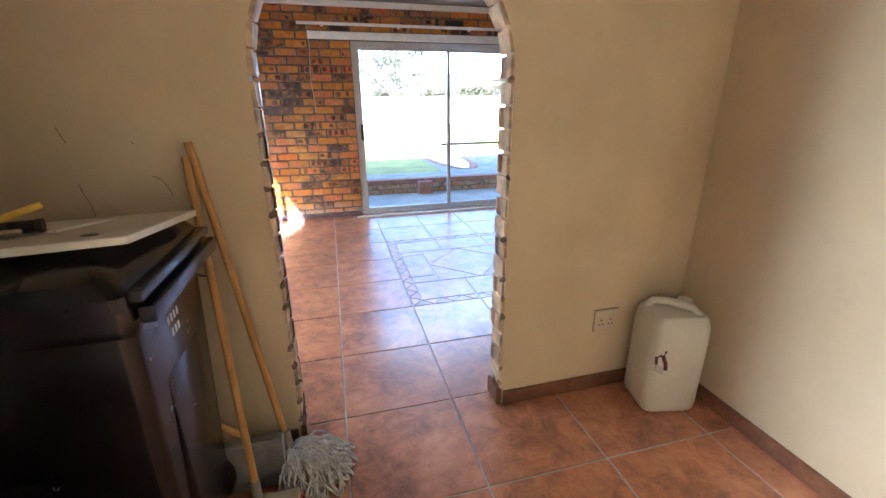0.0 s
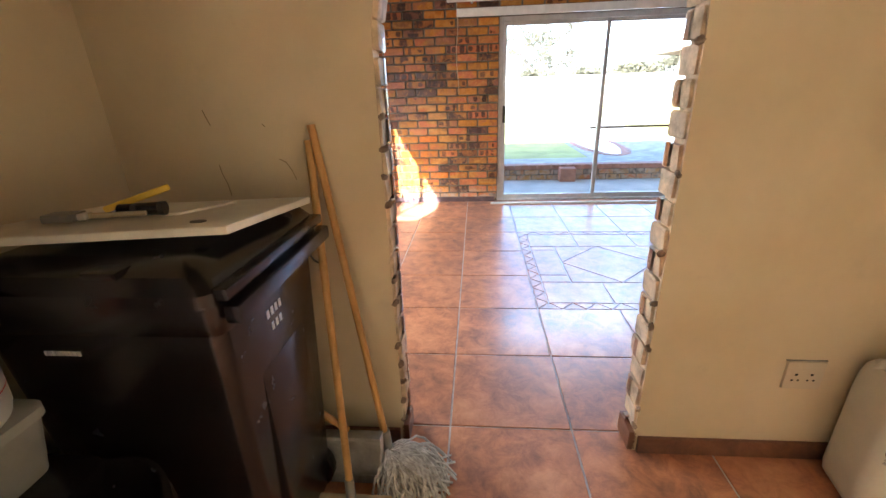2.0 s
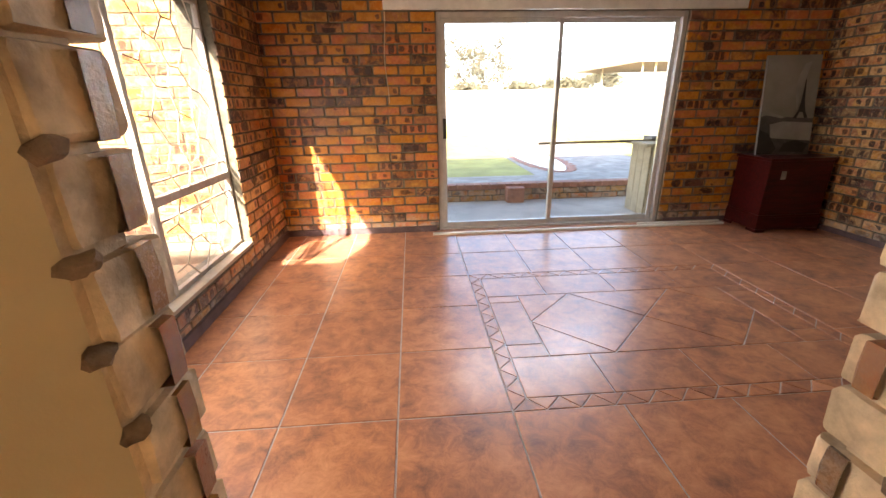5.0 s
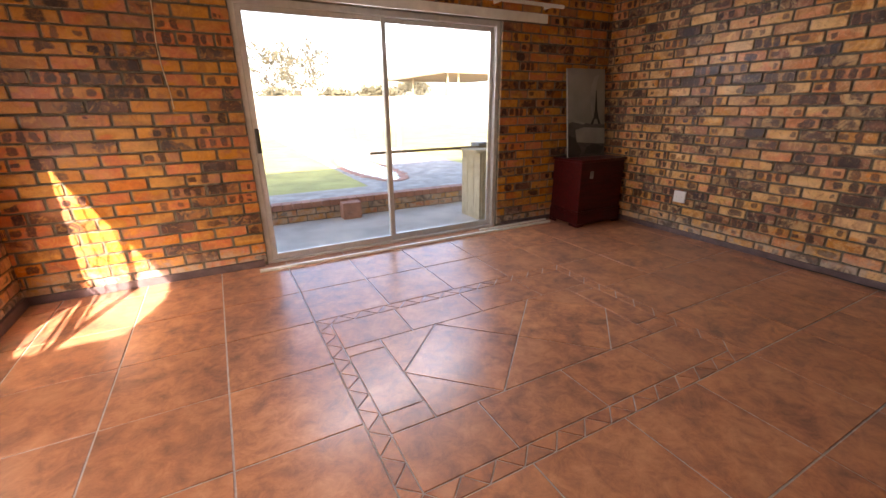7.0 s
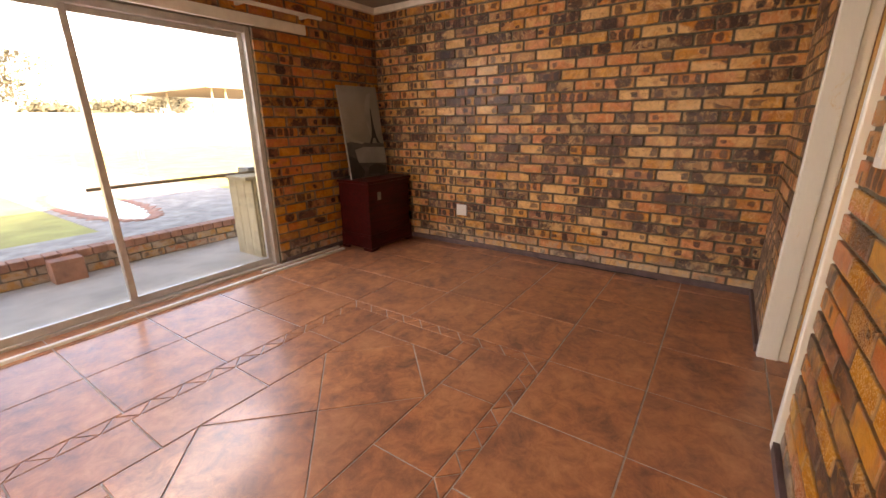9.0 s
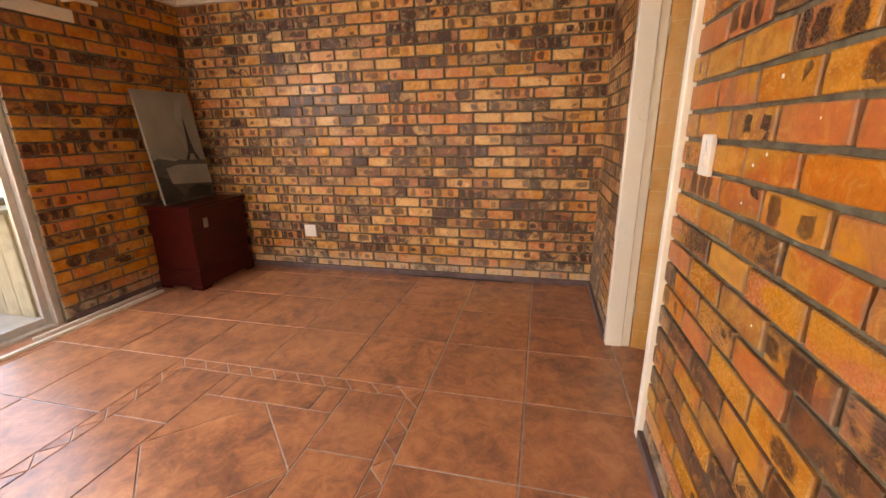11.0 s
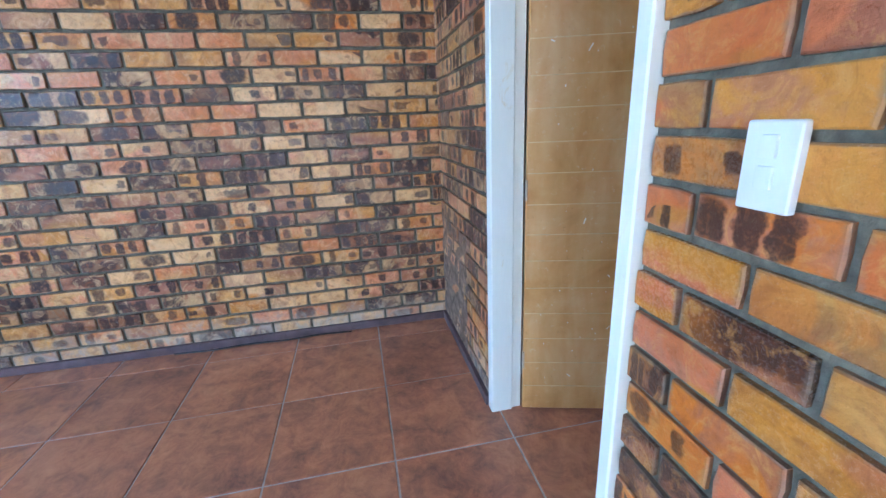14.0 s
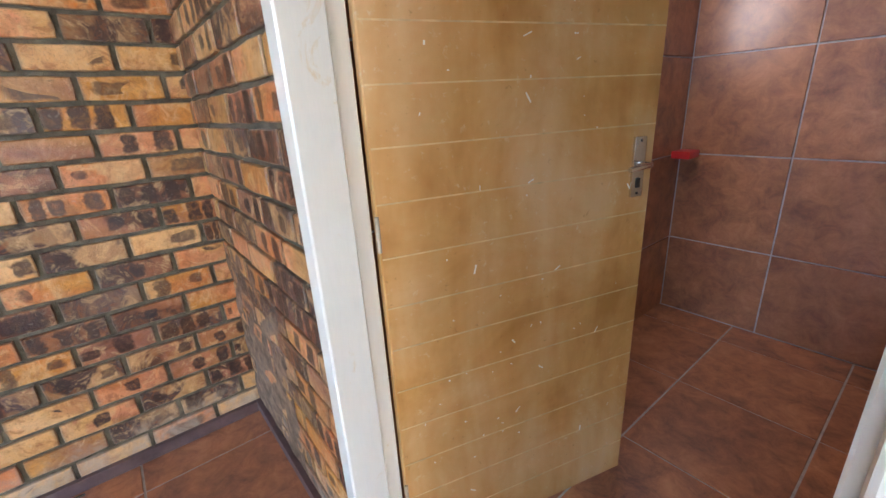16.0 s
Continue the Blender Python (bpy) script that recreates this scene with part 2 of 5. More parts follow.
def plaster_material(name, color):
    """Old painted plaster with a rolled texture, faint stains and scuffs."""
    n = Nodes(name, 0.62)
    p = n.where()
    big = n.noise(1.3, 5, 0.6, p)
    mid = n.noise(9.0, 5, 0.6, p)
    fine = n.noise(140.0, 3, 0.6, p)
    col = n.mix(n.ramp(big, (0.35, 0.0), (0.7, 1.0)), (color[0] * 0.82, color[1] * 0.80, color[2] * 0.74), color)
    spots = n.ramp(mid, (0.62, 0.0), (0.74, 0.30))
    col = n.mix(spots, col, tuple(c * 0.72 for c in color))
    n.set("Base Color", col)
    n.bump(n.math("ADD", n.math("MULTIPLY", big, 3.0), n.math("ADD", mid, n.math("MULTIPLY", fine, 0.4))), 0.16, 0.006)
    return n.mat


def wood_material(name, a, b, rough=0.45, along=(1.0, 18.0, 18.0), scale=3.0):
    """Wood with a stretched grain."""
    n = Nodes(name, rough, 0.0, 0.25)
    co = n.node("ShaderNodeTexCoord", 3)
    st = n.node("ShaderNodeVectorMath", 0, (("operation", "MULTIPLY"),), i0=co, i1=along)
    g = n.noise(scale, 6, 0.65, st, 0.4)
    f = n.noise(scale * 9, 4, 0.6, st)
    col = n.mix(n.ramp(g, (0.3, 0.0), (0.7, 1.0)), a, b)
    col = n.mix(n.math("MULTIPLY", f, 0.3), col, tuple(c * 0.6 for c in a))
    # handled, smudged patches
    worn = n.noise(4.5, 6, 0.7, n.where(), 0.6)
    col = n.mix(n.ramp(worn, (0.50, 0.0), (0.70, 0.55)), col, tuple(c * 0.55 for c in a))
    n.set("Base Color", col)
    n.set("Roughness", n.math("MULTIPLY_ADD", g, 0.25, rough - 0.12))
    n.bump(n.math("ADD", g, f), 0.12, 0.003)
    return n.mat


def frame_paint():
    """Brushed white gloss paint, chipped and yellowed in spots."""
    n = Nodes("frame_paint", 0.34, 0.0, 0.45)
    p = n.where()
    st = n.node("ShaderNodeVectorMath", 0, (("operation", "MULTIPLY"),), i0=p, i1=(14.0, 14.0, 2.0))
    spot = n.noise(7.0, 6, 0.7, p, 0.8)
    brush = n.noise(8.0, 4, 0.6, st)
    fine = n.noise(160.0, 3, 0.6, p)
    col = n.mix(brush, (0.78, 0.78, 0.71), (0.85, 0.84, 0.77))
    col = n.mix(n.ramp(spot, (0.64, 0.0), (0.72, 0.6)), col, (0.66, 0.50, 0.22))
    col = n.mix(n.ramp(spot, (0.26, 0.5), (0.32, 0.0)), col, (0.45, 0.40, 0.33))
    n.set("Base Color", col)
    n.set("Roughness", n.math("MULTIPLY_ADD", brush, 0.2, 0.26))
    n.bump(n.math("ADD", brush, n.math("MULTIPLY", fine, 0.3)), 0.10, 0.003)
    return n.mat


def door_material():
    """Varnished plywood gone patchy: amber stains, a paler scrubbed foot and fine scuffs."""
    n = Nodes("worn_veneer", 0.46, 0.0, 0.3)
    co = n.node("ShaderNodeTexCoord", 3)
    st = n.node("ShaderNodeVectorMath", 0, (("operation", "MULTIPLY"),), i0=co, i1=(5.0, 5.0, 1.0))
    streak = n.noise(1.6, 4, 0.55, st, 0.3)
    cloud = n.noise(2.6, 5, 0.62, co, 0.5)
    speck = n.noise(42.0, 4, 0.7, co, 0.4)
    grain = n.noise(150.0, 3, 0.6, st)
    f = n.math("MULTIPLY_ADD", streak, 0.4, n.math("MULTIPLY", cloud, 0.6))
    col = n.ramp(f, (0.37, (0.40, 0.185, 0.040)), (0.48, (0.56, 0.30, 0.090)), (0.60, (0.65, 0.41, 0.185)), (0.70, (0.66, 0.46, 0.25)))
    scuffed = n.math("MULTIPLY", n.ramp(speck, (0.60, 0.0), (0.70, 0.7)), n.ramp(cloud, (0.42, 0.15), (0.60, 1.0)))
    col = n.mix(scuffed, col, (0.68, 0.55, 0.36))
    col = n.mix(n.ramp(speck, (0.28, 0.5), (0.36, 0.0)), col, (0.22, 0.11, 0.03))
    col = n.mix(n.math("MULTIPLY", grain, 0.2), col, (0.34, 0.17, 0.045))
    n.set("Base Color", col)
    n.set("Roughness", n.math("MULTIPLY_ADD", cloud, 0.25, 0.34))
    n.bump(n.math("ADD", grain, n.math("MULTIPLY", speck, 0.5)), 0.08, 0.002)
    return n.mat


BRICK = brick_material("face_brick", 1.05, 0.34, 0.56, 0.03, True)
GOLD_BRICK = brick_material("golden_face_brick", 0.82, 0.22, 0.22, -0.05)
JAMB = plain("jamb_brick", (0.68, 0.52, 0.34), 0.7, 0, 0.36, 14, 0.7)
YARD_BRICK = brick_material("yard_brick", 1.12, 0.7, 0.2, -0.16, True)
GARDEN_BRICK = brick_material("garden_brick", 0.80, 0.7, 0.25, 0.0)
MORTAR = plain("mortar", (0.155, 0.135, 0.092), 0.85, 0, 0.35, 26, 0.9)
DARK_CRACK = plain("crack_brown", (0.27, 0.18, 0.09), 0.8, 0, 0.2, 20, 0.1)
DAMP = plain("crumbled_mortar", (0.27, 0.19, 0.13), 0.9, 0, 0.45, 22, 1.0)
TILE = tile_material("floor_tile", 1.9, 0.0, 0.31)
DARK_TILE = tile_material("dark_skirting_tile", 0.75, 7.0, 0.3)
SKIRT_TILE = plain("purple_skirting_tile", (0.135, 0.088, 0.090), 0.4, 0, 0.3, 9, 0.1)
WALL_TILE = tile_material("wall_tile", 1.5, 3.0, 0.3)
GROUT = plain("grout", (0.57, 0.53, 0.51), 0.8, 0, 0.2, 20, 0.3)
PALE_GROUT = plain("pale_grout", (0.58, 0.57, 0.60), 0.8, 0, 0.2, 20, 0.3)
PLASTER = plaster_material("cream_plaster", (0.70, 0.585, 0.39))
# ceiling is out of view; colour darkened to cut bounce onto the upper walls
CEILING = plaster_material("bounce_cut_ceiling", (0.30, 0.26, 0.20))
WHITE = plain("white_paint", (0.82, 0.81, 0.73), 0.38, 0, 0.10, 7, 0.12)
FRAME_PAINT = frame_paint()
WHITE_PLASTIC = plain("white_plastic", (0.80, 0.80, 0.78), 0.35, 0, 0.04, 5, 0.03)
ALU = plain("anodised_aluminium", (0.58, 0.56, 0.52), 0.4, 0.4, 0.1, 12, 0.08)
DARK_METAL = plain("dark_metal", (0.05, 0.045, 0.04), 0.4, 0.5, 0.15, 14, 0.1)
CHROME = plain("chrome", (0.72, 0.72, 0.73), 0.18, 1.0, 0.05, 14, 0.02)
CHEST = wood_material("mahogany", (0.024, 0.0020, 0.0016), (0.085, 0.0055, 0.0042), 0.36, (1.5, 14, 14), 2.5)
DOOR = door_material()
DOOR_LINE = plain("door_groove", (0.66, 0.46, 0.22), 0.6, 0, 0.2, 20, 0.1)
STICK = wood_material("broom_wood", (0.46, 0.25, 0.07), (0.60, 0.36, 0.13), 0.4, (14, 14, 1.0), 3.0)
CREAM = plain("cream_plastic", (0.66, 0.57, 0.41), 0.4, 0, 0.05, 6, 0.03)
SILL = plain("tan_sill", (0.48, 0.40, 0.29), 0.5, 0, 0.15, 8, 0.1)
BOARD = plain("white_board", (0.74, 0.70, 0.60), 0.4, 0, 0.12, 8, 0.06)
BLACK = plain("black_plastic", (0.013, 0.0098, 0.0098), 0.24, 0, 0.3, 10, 0.03, 0.6)
RED_BRISTLE = plain("red_bristle", (0.42, 0.03, 0.05), 0.6, 0, 0.25, 30, 0.3)
MOP = plain("mop_cotton", (0.58, 0.56, 0.52), 0.95, 0, 0.3, 40, 0.6)
GREY_PLASTIC = plain("grey_plastic", (0.24, 0.225, 0.20), 0.5, 0, 0.25, 12, 0.15)
PAN = plain("dustpan_plastic", (0.30, 0.285, 0.26), 0.4, 0, 0.25, 14, 0.1)
TUB = plain("cloudy_tub", (0.36, 0.35, 0.30), 0.4, 0, 0.12, 6, 0.05)
CAN = plain("white_jerrycan", (0.70, 0.69, 0.60), 0.38, 0, 0.06, 5, 0.06)
RED = plain("red_tape", (0.60, 0.03, 0.03), 0.4, 0, 0.1, 12, 0.05)
YELLOW = plain("yellow_plastic", (0.75, 0.50, 0.02), 0.35, 0, 0.08, 12, 0.05)
CONCRETE = plain("patio_concrete", (0.53, 0.47, 0.375), 0.85, 0, 0.18, 2.5, 0.4)
STONE = plain("grey_garden_stone", (0.37, 0.34, 0.285), 0.85, 0, 0.3, 5.0, 0.5)
PAVING = plain("tan_paving", (0.36, 0.28, 0.18), 0.85, 0, 0.18, 3.0, 0.4)
LAWN = plain("dry_lawn", (0.40, 0.38, 0.11), 0.95, 0, 0.25, 1.5, 0.6)
SAND = plain("pale_ground", (0.30, 0.26, 0.19), 0.95, 0, 0.12, 0.4, 0.4)
POOL = plain("pool_water", (0.08, 0.36, 0.34), 0.08, 0, 0.1, 2.0, 0.1)
RED_PAVER = plain("red_paver", (0.40, 0.185, 0.115), 0.8, 0, 0.25, 9, 0.4)
PALLET = wood_material("weathered_board", (0.42, 0.33, 0.20), (0.56, 0.46, 0.30), 0.7, (12, 12, 1.2), 3.0)
PALE_WALL = plain("pale_precast", (0.62, 0.57, 0.48), 0.8, 0, 0.12, 1.2, 0.3)
POLE = plain("brown_pole", (0.24, 0.17, 0.09), 0.7, 0, 0.25, 10, 0.3)
ROOF = plain("roof_sheet", (0.13, 0.11, 0.09), 0.6, 0.1, 0.2, 3, 0.2)
BARK = plain("bark", (0.085, 0.065, 0.045), 0.9, 0, 0.25, 10, 0.5)
LEAF = plain("dry_leaves", (0.12, 0.11, 0.06), 0.8, 0, 0.3, 2, 0.1)
BAR_STEEL = plain("bar_steel", (0.48, 0.40, 0.29), 0.5, 0.1, 0.15, 12, 0.1)
STEEL = plain("window_steel", (0.46, 0.40, 0.33), 0.5, 0.1, 0.15, 12, 0.1)
POSTER_SKY = plain("poster_sky", (0.24, 0.235, 0.21), 0.45, 0, 0.15, 3, 0.02)
POSTER_PALE = plain("poster_pale", (0.27, 0.27, 0.25), 0.45, 0, 0.15, 5, 0.02)
POSTER_DARK = plain("poster_dark", (0.022, 0.022, 0.022), 0.45, 0, 0.3, 9, 0.02)
POSTER_MID = plain("poster_mid", (0.07, 0.07, 0.068), 0.45, 0, 0.3, 12, 0.02)
MARK = plain("grey_print", (0.50, 0.50, 0.50), 0.5, 0, 0.1, 20, 0.02)
PURPLE = plain("label_print", (0.16, 0.05, 0.07), 0.5, 0, 0.2, 20, 0.02)


def glass_material():
    n = Nodes("clear_glass", 0.0)
    n.set("Transmission Weight", 1.0)
    n.set("IOR", 1.45)
    n.set("Base Color", (0.97, 0.985, 0.98))
    return n.mat


GLASS = glass_material()


# ---- mesh helpers ----
def box_into(bm, lo, hi, m=None, bevel=0.0, segments=1):
    """Adds one box, with bevelled edges where asked, to bm."""
    size = [b - a for a, b in zip(lo, hi)]
    mid = [(a + b) / 2 for a, b in zip(lo, hi)]
    made = bmesh.ops.create_cube(bm, size=1, matrix=Matrix.LocRotScale(mid, None, size))
    if bevel:
        edges = list({e for v in made["verts"] for e in v.link_edges})
        made = bmesh.ops.bevel(bm, geom=edges, offset=bevel, segments=segments, affect="EDGES", profile=0.7)
    if m is not None:
        bmesh.ops.transform(bm, matrix=m, verts=list({v for v in made["verts"]}))
    return bm


def rounded(lo, hi, bevel=0.004, segments=2, m=None):
    return box_into(bmesh.new(), lo, hi, m, bevel, segments)


def turned(profile, segments=32, closed=True):
    """A body of revolution about z from (radius, z) pairs."""
    bm = bmesh.new()
    rings = []
    for r, z in profile:
        rings.append([bm.verts.new((r * math.cos(a), r * math.sin(a), z)) for a in (2 * math.pi * i / segments for i in range(segments))])
    for a, b in zip(rings, rings[1:]):
        for i in range(segments):
            bm.faces.new((a[i], a[(i + 1) % segments], b[(i + 1) % segments], b[i]))
    if closed:
        bm.faces.new(list(reversed(rings[0])))
        bm.faces.new(rings[-1])
    return bm


def tube(points, radius, sides=8, taper=None):
    """A round bar through points."""
    bm = bmesh.new()
    pts = [Vector(p) for p in points]
    rings = []
    for i, p in enumerate(pts):
        way = (pts[min(i + 1, len(pts) - 1)] - pts[max(i - 1, 0)]).normalized()
        side = way.cross(Vector((0, 0, 1)) if abs(way.z) < 0.9 else Vector((1, 0, 0))).normalized()
        up = side.cross(way)
        r = radius if taper is None else radius + (taper - radius) * i / (len(pts) - 1)
        rings.append([bm.verts.new(p + r * (math.cos(a) * side + math.sin(a) * up)) for a in (2 * math.pi * k / sides for k in range(sides))])
    for a, b in zip(rings, rings[1:]):
        for i in range(sides):
            bm.faces.new((a[i], a[(i + 1) % sides], b[(i + 1) % sides], b[i]))
    bm.faces.new(rings[0])
    bm.faces.new(list(reversed(rings[-1])))
    bmesh.ops.recalc_face_normals(bm, faces=bm.faces)
    return bm


def prism(outline, depth, bevel=0.0):
    """A flat outline in x and z, given thickness along y."""
    bm = bmesh.new()
    front = [bm.verts.new((x, 0, z)) for x, z in outline]
    face = bm.faces.new(front)
    made = bmesh.ops.extrude_face_region(bm, geom=[face])
    bmesh.ops.translate(bm, vec=(0, depth, 0), verts=[v for v in made["geom"] if isinstance(v, bmesh.types.BMVert)])
    bmesh.ops.recalc_face_normals(bm, faces=bm.faces)
    if bevel:
        bmesh.ops.bevel(bm, geom=list(bm.edges), offset=bevel, segments=1, affect="EDGES")
    return bm


def mesh_from(name, bm, material, smooth=False):
    me = bpy.data.meshes.new(name)
    bm.to_mesh(me)
    bm.free()
    for mm in (material if isinstance(material, (list, tuple)) else (material,)):
        me.materials.append(mm)
    if smooth:
        for p in me.polygons:
            p.use_smooth = True
        me.set_sharp_from_angle(angle=radians(35))
    return me


def thing(name, label, category, at=(0, 0, 0), turn=0.0, group="", kind=""):
    """The empty at the base of a thing that has parts."""
    ob = new(name)
    ob.empty_display_size = 0.1
    ob.matrix_world = pose(*at, 0, 0, turn)
    return tagged(ob, label, category, group, kind)


def part(name, bm, material, parent, label="", smooth=True):
    """One mesh object under a thing or under a part."""
    ob = new(name, mesh_from(name, bm, material, smooth))
    ob.parent = parent
    if label:
        ob["label"] = label
    return ob


def single(name, bm, material, label, category, at=(0, 0, 0), turn=0.0, smooth=True, group="", kind=""):
    """A thing of one mesh."""
    ob = new(name, mesh_from(name, bm, material, smooth))
    ob.matrix_world = pose(*at, 0, 0, turn)
    return tagged(ob, label, category, group, kind)


def setting(name, bm, material, label, category, smooth=False):
    return single(name, bm, material, label, category, smooth=smooth, kind="structure")


def blocks(lo, hi, axis, holes):
    """A wall of boxes from lo to hi, whose length runs along axis, with rectangular holes (start, end, bottom, top)."""
    bm = bmesh.new()
    cuts = sorted({lo[axis], hi[axis], *(h[0] for h in holes), *(h[1] for h in holes)})
    for a, b in zip(cuts, cuts[1:]):
        mid = (a + b) / 2
        spans = sorted((h[2], h[3]) for h in holes if h[0] < mid < h[1])
        z = lo[2]
        for s0, s1 in spans + [(hi[2], hi[2])]:
            if s0 - z > 1e-4:
                p, q = list(lo), list(hi)
                p[axis], q[axis], p[2], q[2] = a, b, z, s0
                box_into(bm, p, q)
            z = s1
    return bm


# ---- the plan, in metres ----
EAST, NORTH, WEST, SOUTH = 4.18, 3.70, -1.20, 0.0
SOUTH_EAST = 0.03
KITCHEN_FACE, KITCHEN_EAST, KITCHEN_WEST, KITCHEN_BACK = -0.09, 1.645, -1.03, -3.2
TOP = 2.42
PROUD = 0.0125
ARCH_X, ARCH_R, ARCH_Z = 0.265, 0.435, 1.45
DOOR_L, DOOR_R, DOOR_TOP = 2.35, 3.22, 2.08
SLIDE_L, SLIDE_R, SLIDE_TOP = 0.36, 2.72, 2.03
WIN_S, WIN_N, WIN_SILL, WIN_HEAD = 0.55, 2.80, 0.245, 1.94
COURSE, PITCH = 0.0875, 0.235


def arch_half(z, grow=0.0):
    """Half the width of the arched opening at height z."""
    if z <= ARCH_Z:
        return ARCH_R + grow
    d = (ARCH_R + grow) ** 2 - (z - ARCH_Z) ** 2
    return math.sqrt(d) if d > 0 else 0.0


def south_outline():
    """The wall with the arch and the bathroom door cut from its foot."""
    g = 0.008
    pts = [(-1.43, 0), (ARCH_X - ARCH_R - g, 0)]
    for i in range(25):
        a = math.pi - math.pi * i / 24
        pts.append((ARCH_X + (ARCH_R + g) * math.cos(a), ARCH_Z + (ARCH_R + g) * math.sin(a)))
    pts += [(ARCH_X + ARCH_R + g, 0), (DOOR_L + 0.01, 0), (DOOR_L + 0.01, DOOR_TOP), (DOOR_R - 0.01, DOOR_TOP), (DOOR_R - 0.01, 0), (4.41, 0), (4.41, TOP + 0.1), (-1.43, TOP + 0.1)]
    return pts


bm = prism(south_outline(), SOUTH - PROUD - KITCHEN_FACE)
bmesh.ops.translate(bm, vec=(0, KITCHEN_FACE, 0), verts=bm.verts)
for f in bm.faces:
    mid = f.calc_center_median()
    f.material_index = 1 if f.normal.y < -0.5 else 2 if abs(f.normal.y) < 0.5 and abs(mid.x - ARCH_X) < 0.47 and 0 < mid.z < 2.0 else 0
box_into(bm, (DOOR_R - 0.01, SOUTH - PROUD, 0), (EAST + PROUD, SOUTH_EAST - PROUD, TOP))
wall_south = setting("wall_south", bm, (MORTAR, PLASTER, JAMB), "brick dividing wall with an arched opening, plastered on one side", "wall")
wall_north = setting("wall_north", blocks((-1.43, NORTH + PROUD, -0.12), (4.41, NORTH + 0.23, TOP + 0.1), 0, [(SLIDE_L, SLIDE_R, -0.02, SLIDE_TOP)]), MORTAR, "face brick wall round an aluminium sliding door", "wall")
wall_east = setting("wall_east", blocks((EAST + PROUD, SOUTH - PROUD, -0.12), (4.41, NORTH + PROUD, TOP + 0.1), 1, []), MORTAR, "plain face brick wall in mottled orange and brown", "wall")
wall_west = setting("wall_west", blocks((-1.43, SOUTH - PROUD, -0.12), (WEST - PROUD, NORTH + PROUD, TOP + 0.1), 1, [(WIN_S, WIN_N, WIN_SILL - 0.02, WIN_HEAD)]), MORTAR, "face brick wall with a low wide window", "wall")
setting("wall_kitchen_west", blocks((-1.26, KITCHEN_BACK - 0.2, -0.12), (KITCHEN_WEST, KITCHEN_FACE, TOP + 0.1), 1, [(-2.75, -2.15, 0.95, 2.05)]), PLASTER, "cream plastered kitchen wall with a window", "wall")
setting("wall_kitchen_east", blocks((KITCHEN_EAST, KITCHEN_BACK - 0.2, -0.12), (KITCHEN_EAST + 0.12, KITCHEN_FACE, TOP + 0.1), 1, []), PLASTER, "cream plastered kitchen side wall", "wall")
setting("wall_kitchen_back", blocks((KITCHEN_WEST, KITCHEN_BACK - 0.2, -0.12), (KITCHEN_EAST, KITCHEN_BACK, TOP + 0.1), 0, []), PLASTER, "cream plastered kitchen end wall", "wall")
BATH_BACK, BATH_EAST = -2.2, 3.40
setting("wall_bathroom_back", blocks((KITCHEN_EAST + 0.12, BATH_BACK - 0.15, -0.12), (4.41, BATH_BACK - 0.008, TOP + 0.1), 0, []), PALE_GROUT, "tiled bathroom back wall", "wall")
# opening added for the bathroom fill lamp, hidden by the door leaf
setting("wall_bathroom_side", blocks((BATH_EAST + 0.008, BATH_BACK - 0.008, -0.12), (BATH_EAST + 0.12, KITCHEN_FACE, TOP + 0.1), 1, [(-1.7, -1.2, 1.43, 1.92)]), PALE_GROUT, "tiled bathroom side wall with an unseen opening added for the fill lamp", "wall")
setting("wall_bathroom_east", blocks((4.26, BATH_BACK - 0.008, -0.12), (4.41, KITCHEN_FACE, TOP + 0.1), 1, [(-1.8, -1.1, 1.3, 2.05)]), PLASTER, "outer plastered wall behind the bathroom", "wall")
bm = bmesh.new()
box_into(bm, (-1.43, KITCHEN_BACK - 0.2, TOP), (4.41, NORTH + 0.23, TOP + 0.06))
setting("ceiling", bm, CEILING, "plain unseen ceiling, darkened to cut bounced light", "ceiling")
bm = bmesh.new()
for lo, hi in (((WEST, NORTH - 0.05, TOP - 0.06), (EAST, NORTH, TOP)), ((EAST - 0.05, SOUTH, TOP - 0.06), (EAST, NORTH - 0.05, TOP)), ((WEST, SOUTH, TOP - 0.06), (WEST + 0.05, NORTH - 0.05, TOP)), ((WEST + 0.05, SOUTH, TOP - 0.06), (EAST - 0.05, SOUTH + 0.05, TOP))):
    box_into(bm, lo, hi, None, 0.012, 2)
setting("trim", bm, WHITE, "white plaster cornice under the ceiling", "cornice")
# the house roof, and an unseen wing eave added to shade the yard
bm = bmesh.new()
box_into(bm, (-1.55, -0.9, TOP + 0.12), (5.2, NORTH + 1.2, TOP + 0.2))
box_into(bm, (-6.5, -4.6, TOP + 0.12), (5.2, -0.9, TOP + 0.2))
# overhang lengthened only here, to pull the shade to the yard wall's foot
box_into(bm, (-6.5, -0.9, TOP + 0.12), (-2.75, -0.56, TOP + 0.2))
setting("roof", bm, ROOF, "flat sheet roof with unseen eaves added to shade yard and patio", "roof")
# unseen wing wall, added below the eave that blocks the sun
setting("wall_wing", blocks((-6.0, -1.2, -0.12), (-1.26, -1.0, TOP + 0.12), 0, []), YARD_BRICK, "unseen brick wing wall added under the shading roof", "wall")

# ---- floors ----
JOINT = 0.008
bm = bmesh.new()
box_into(bm, (-1.43, KITCHEN_BACK - 0.2, -0.12), (4.41, NORTH + 0.23, -0.0042))
floor = setting("floor", bm, GROUT, "glazed terracotta tile floor with an inlaid rug pattern", "floor")
RUG = (0.5, 1.0, 2.5, 2.5)
TILE_MESHES = {}


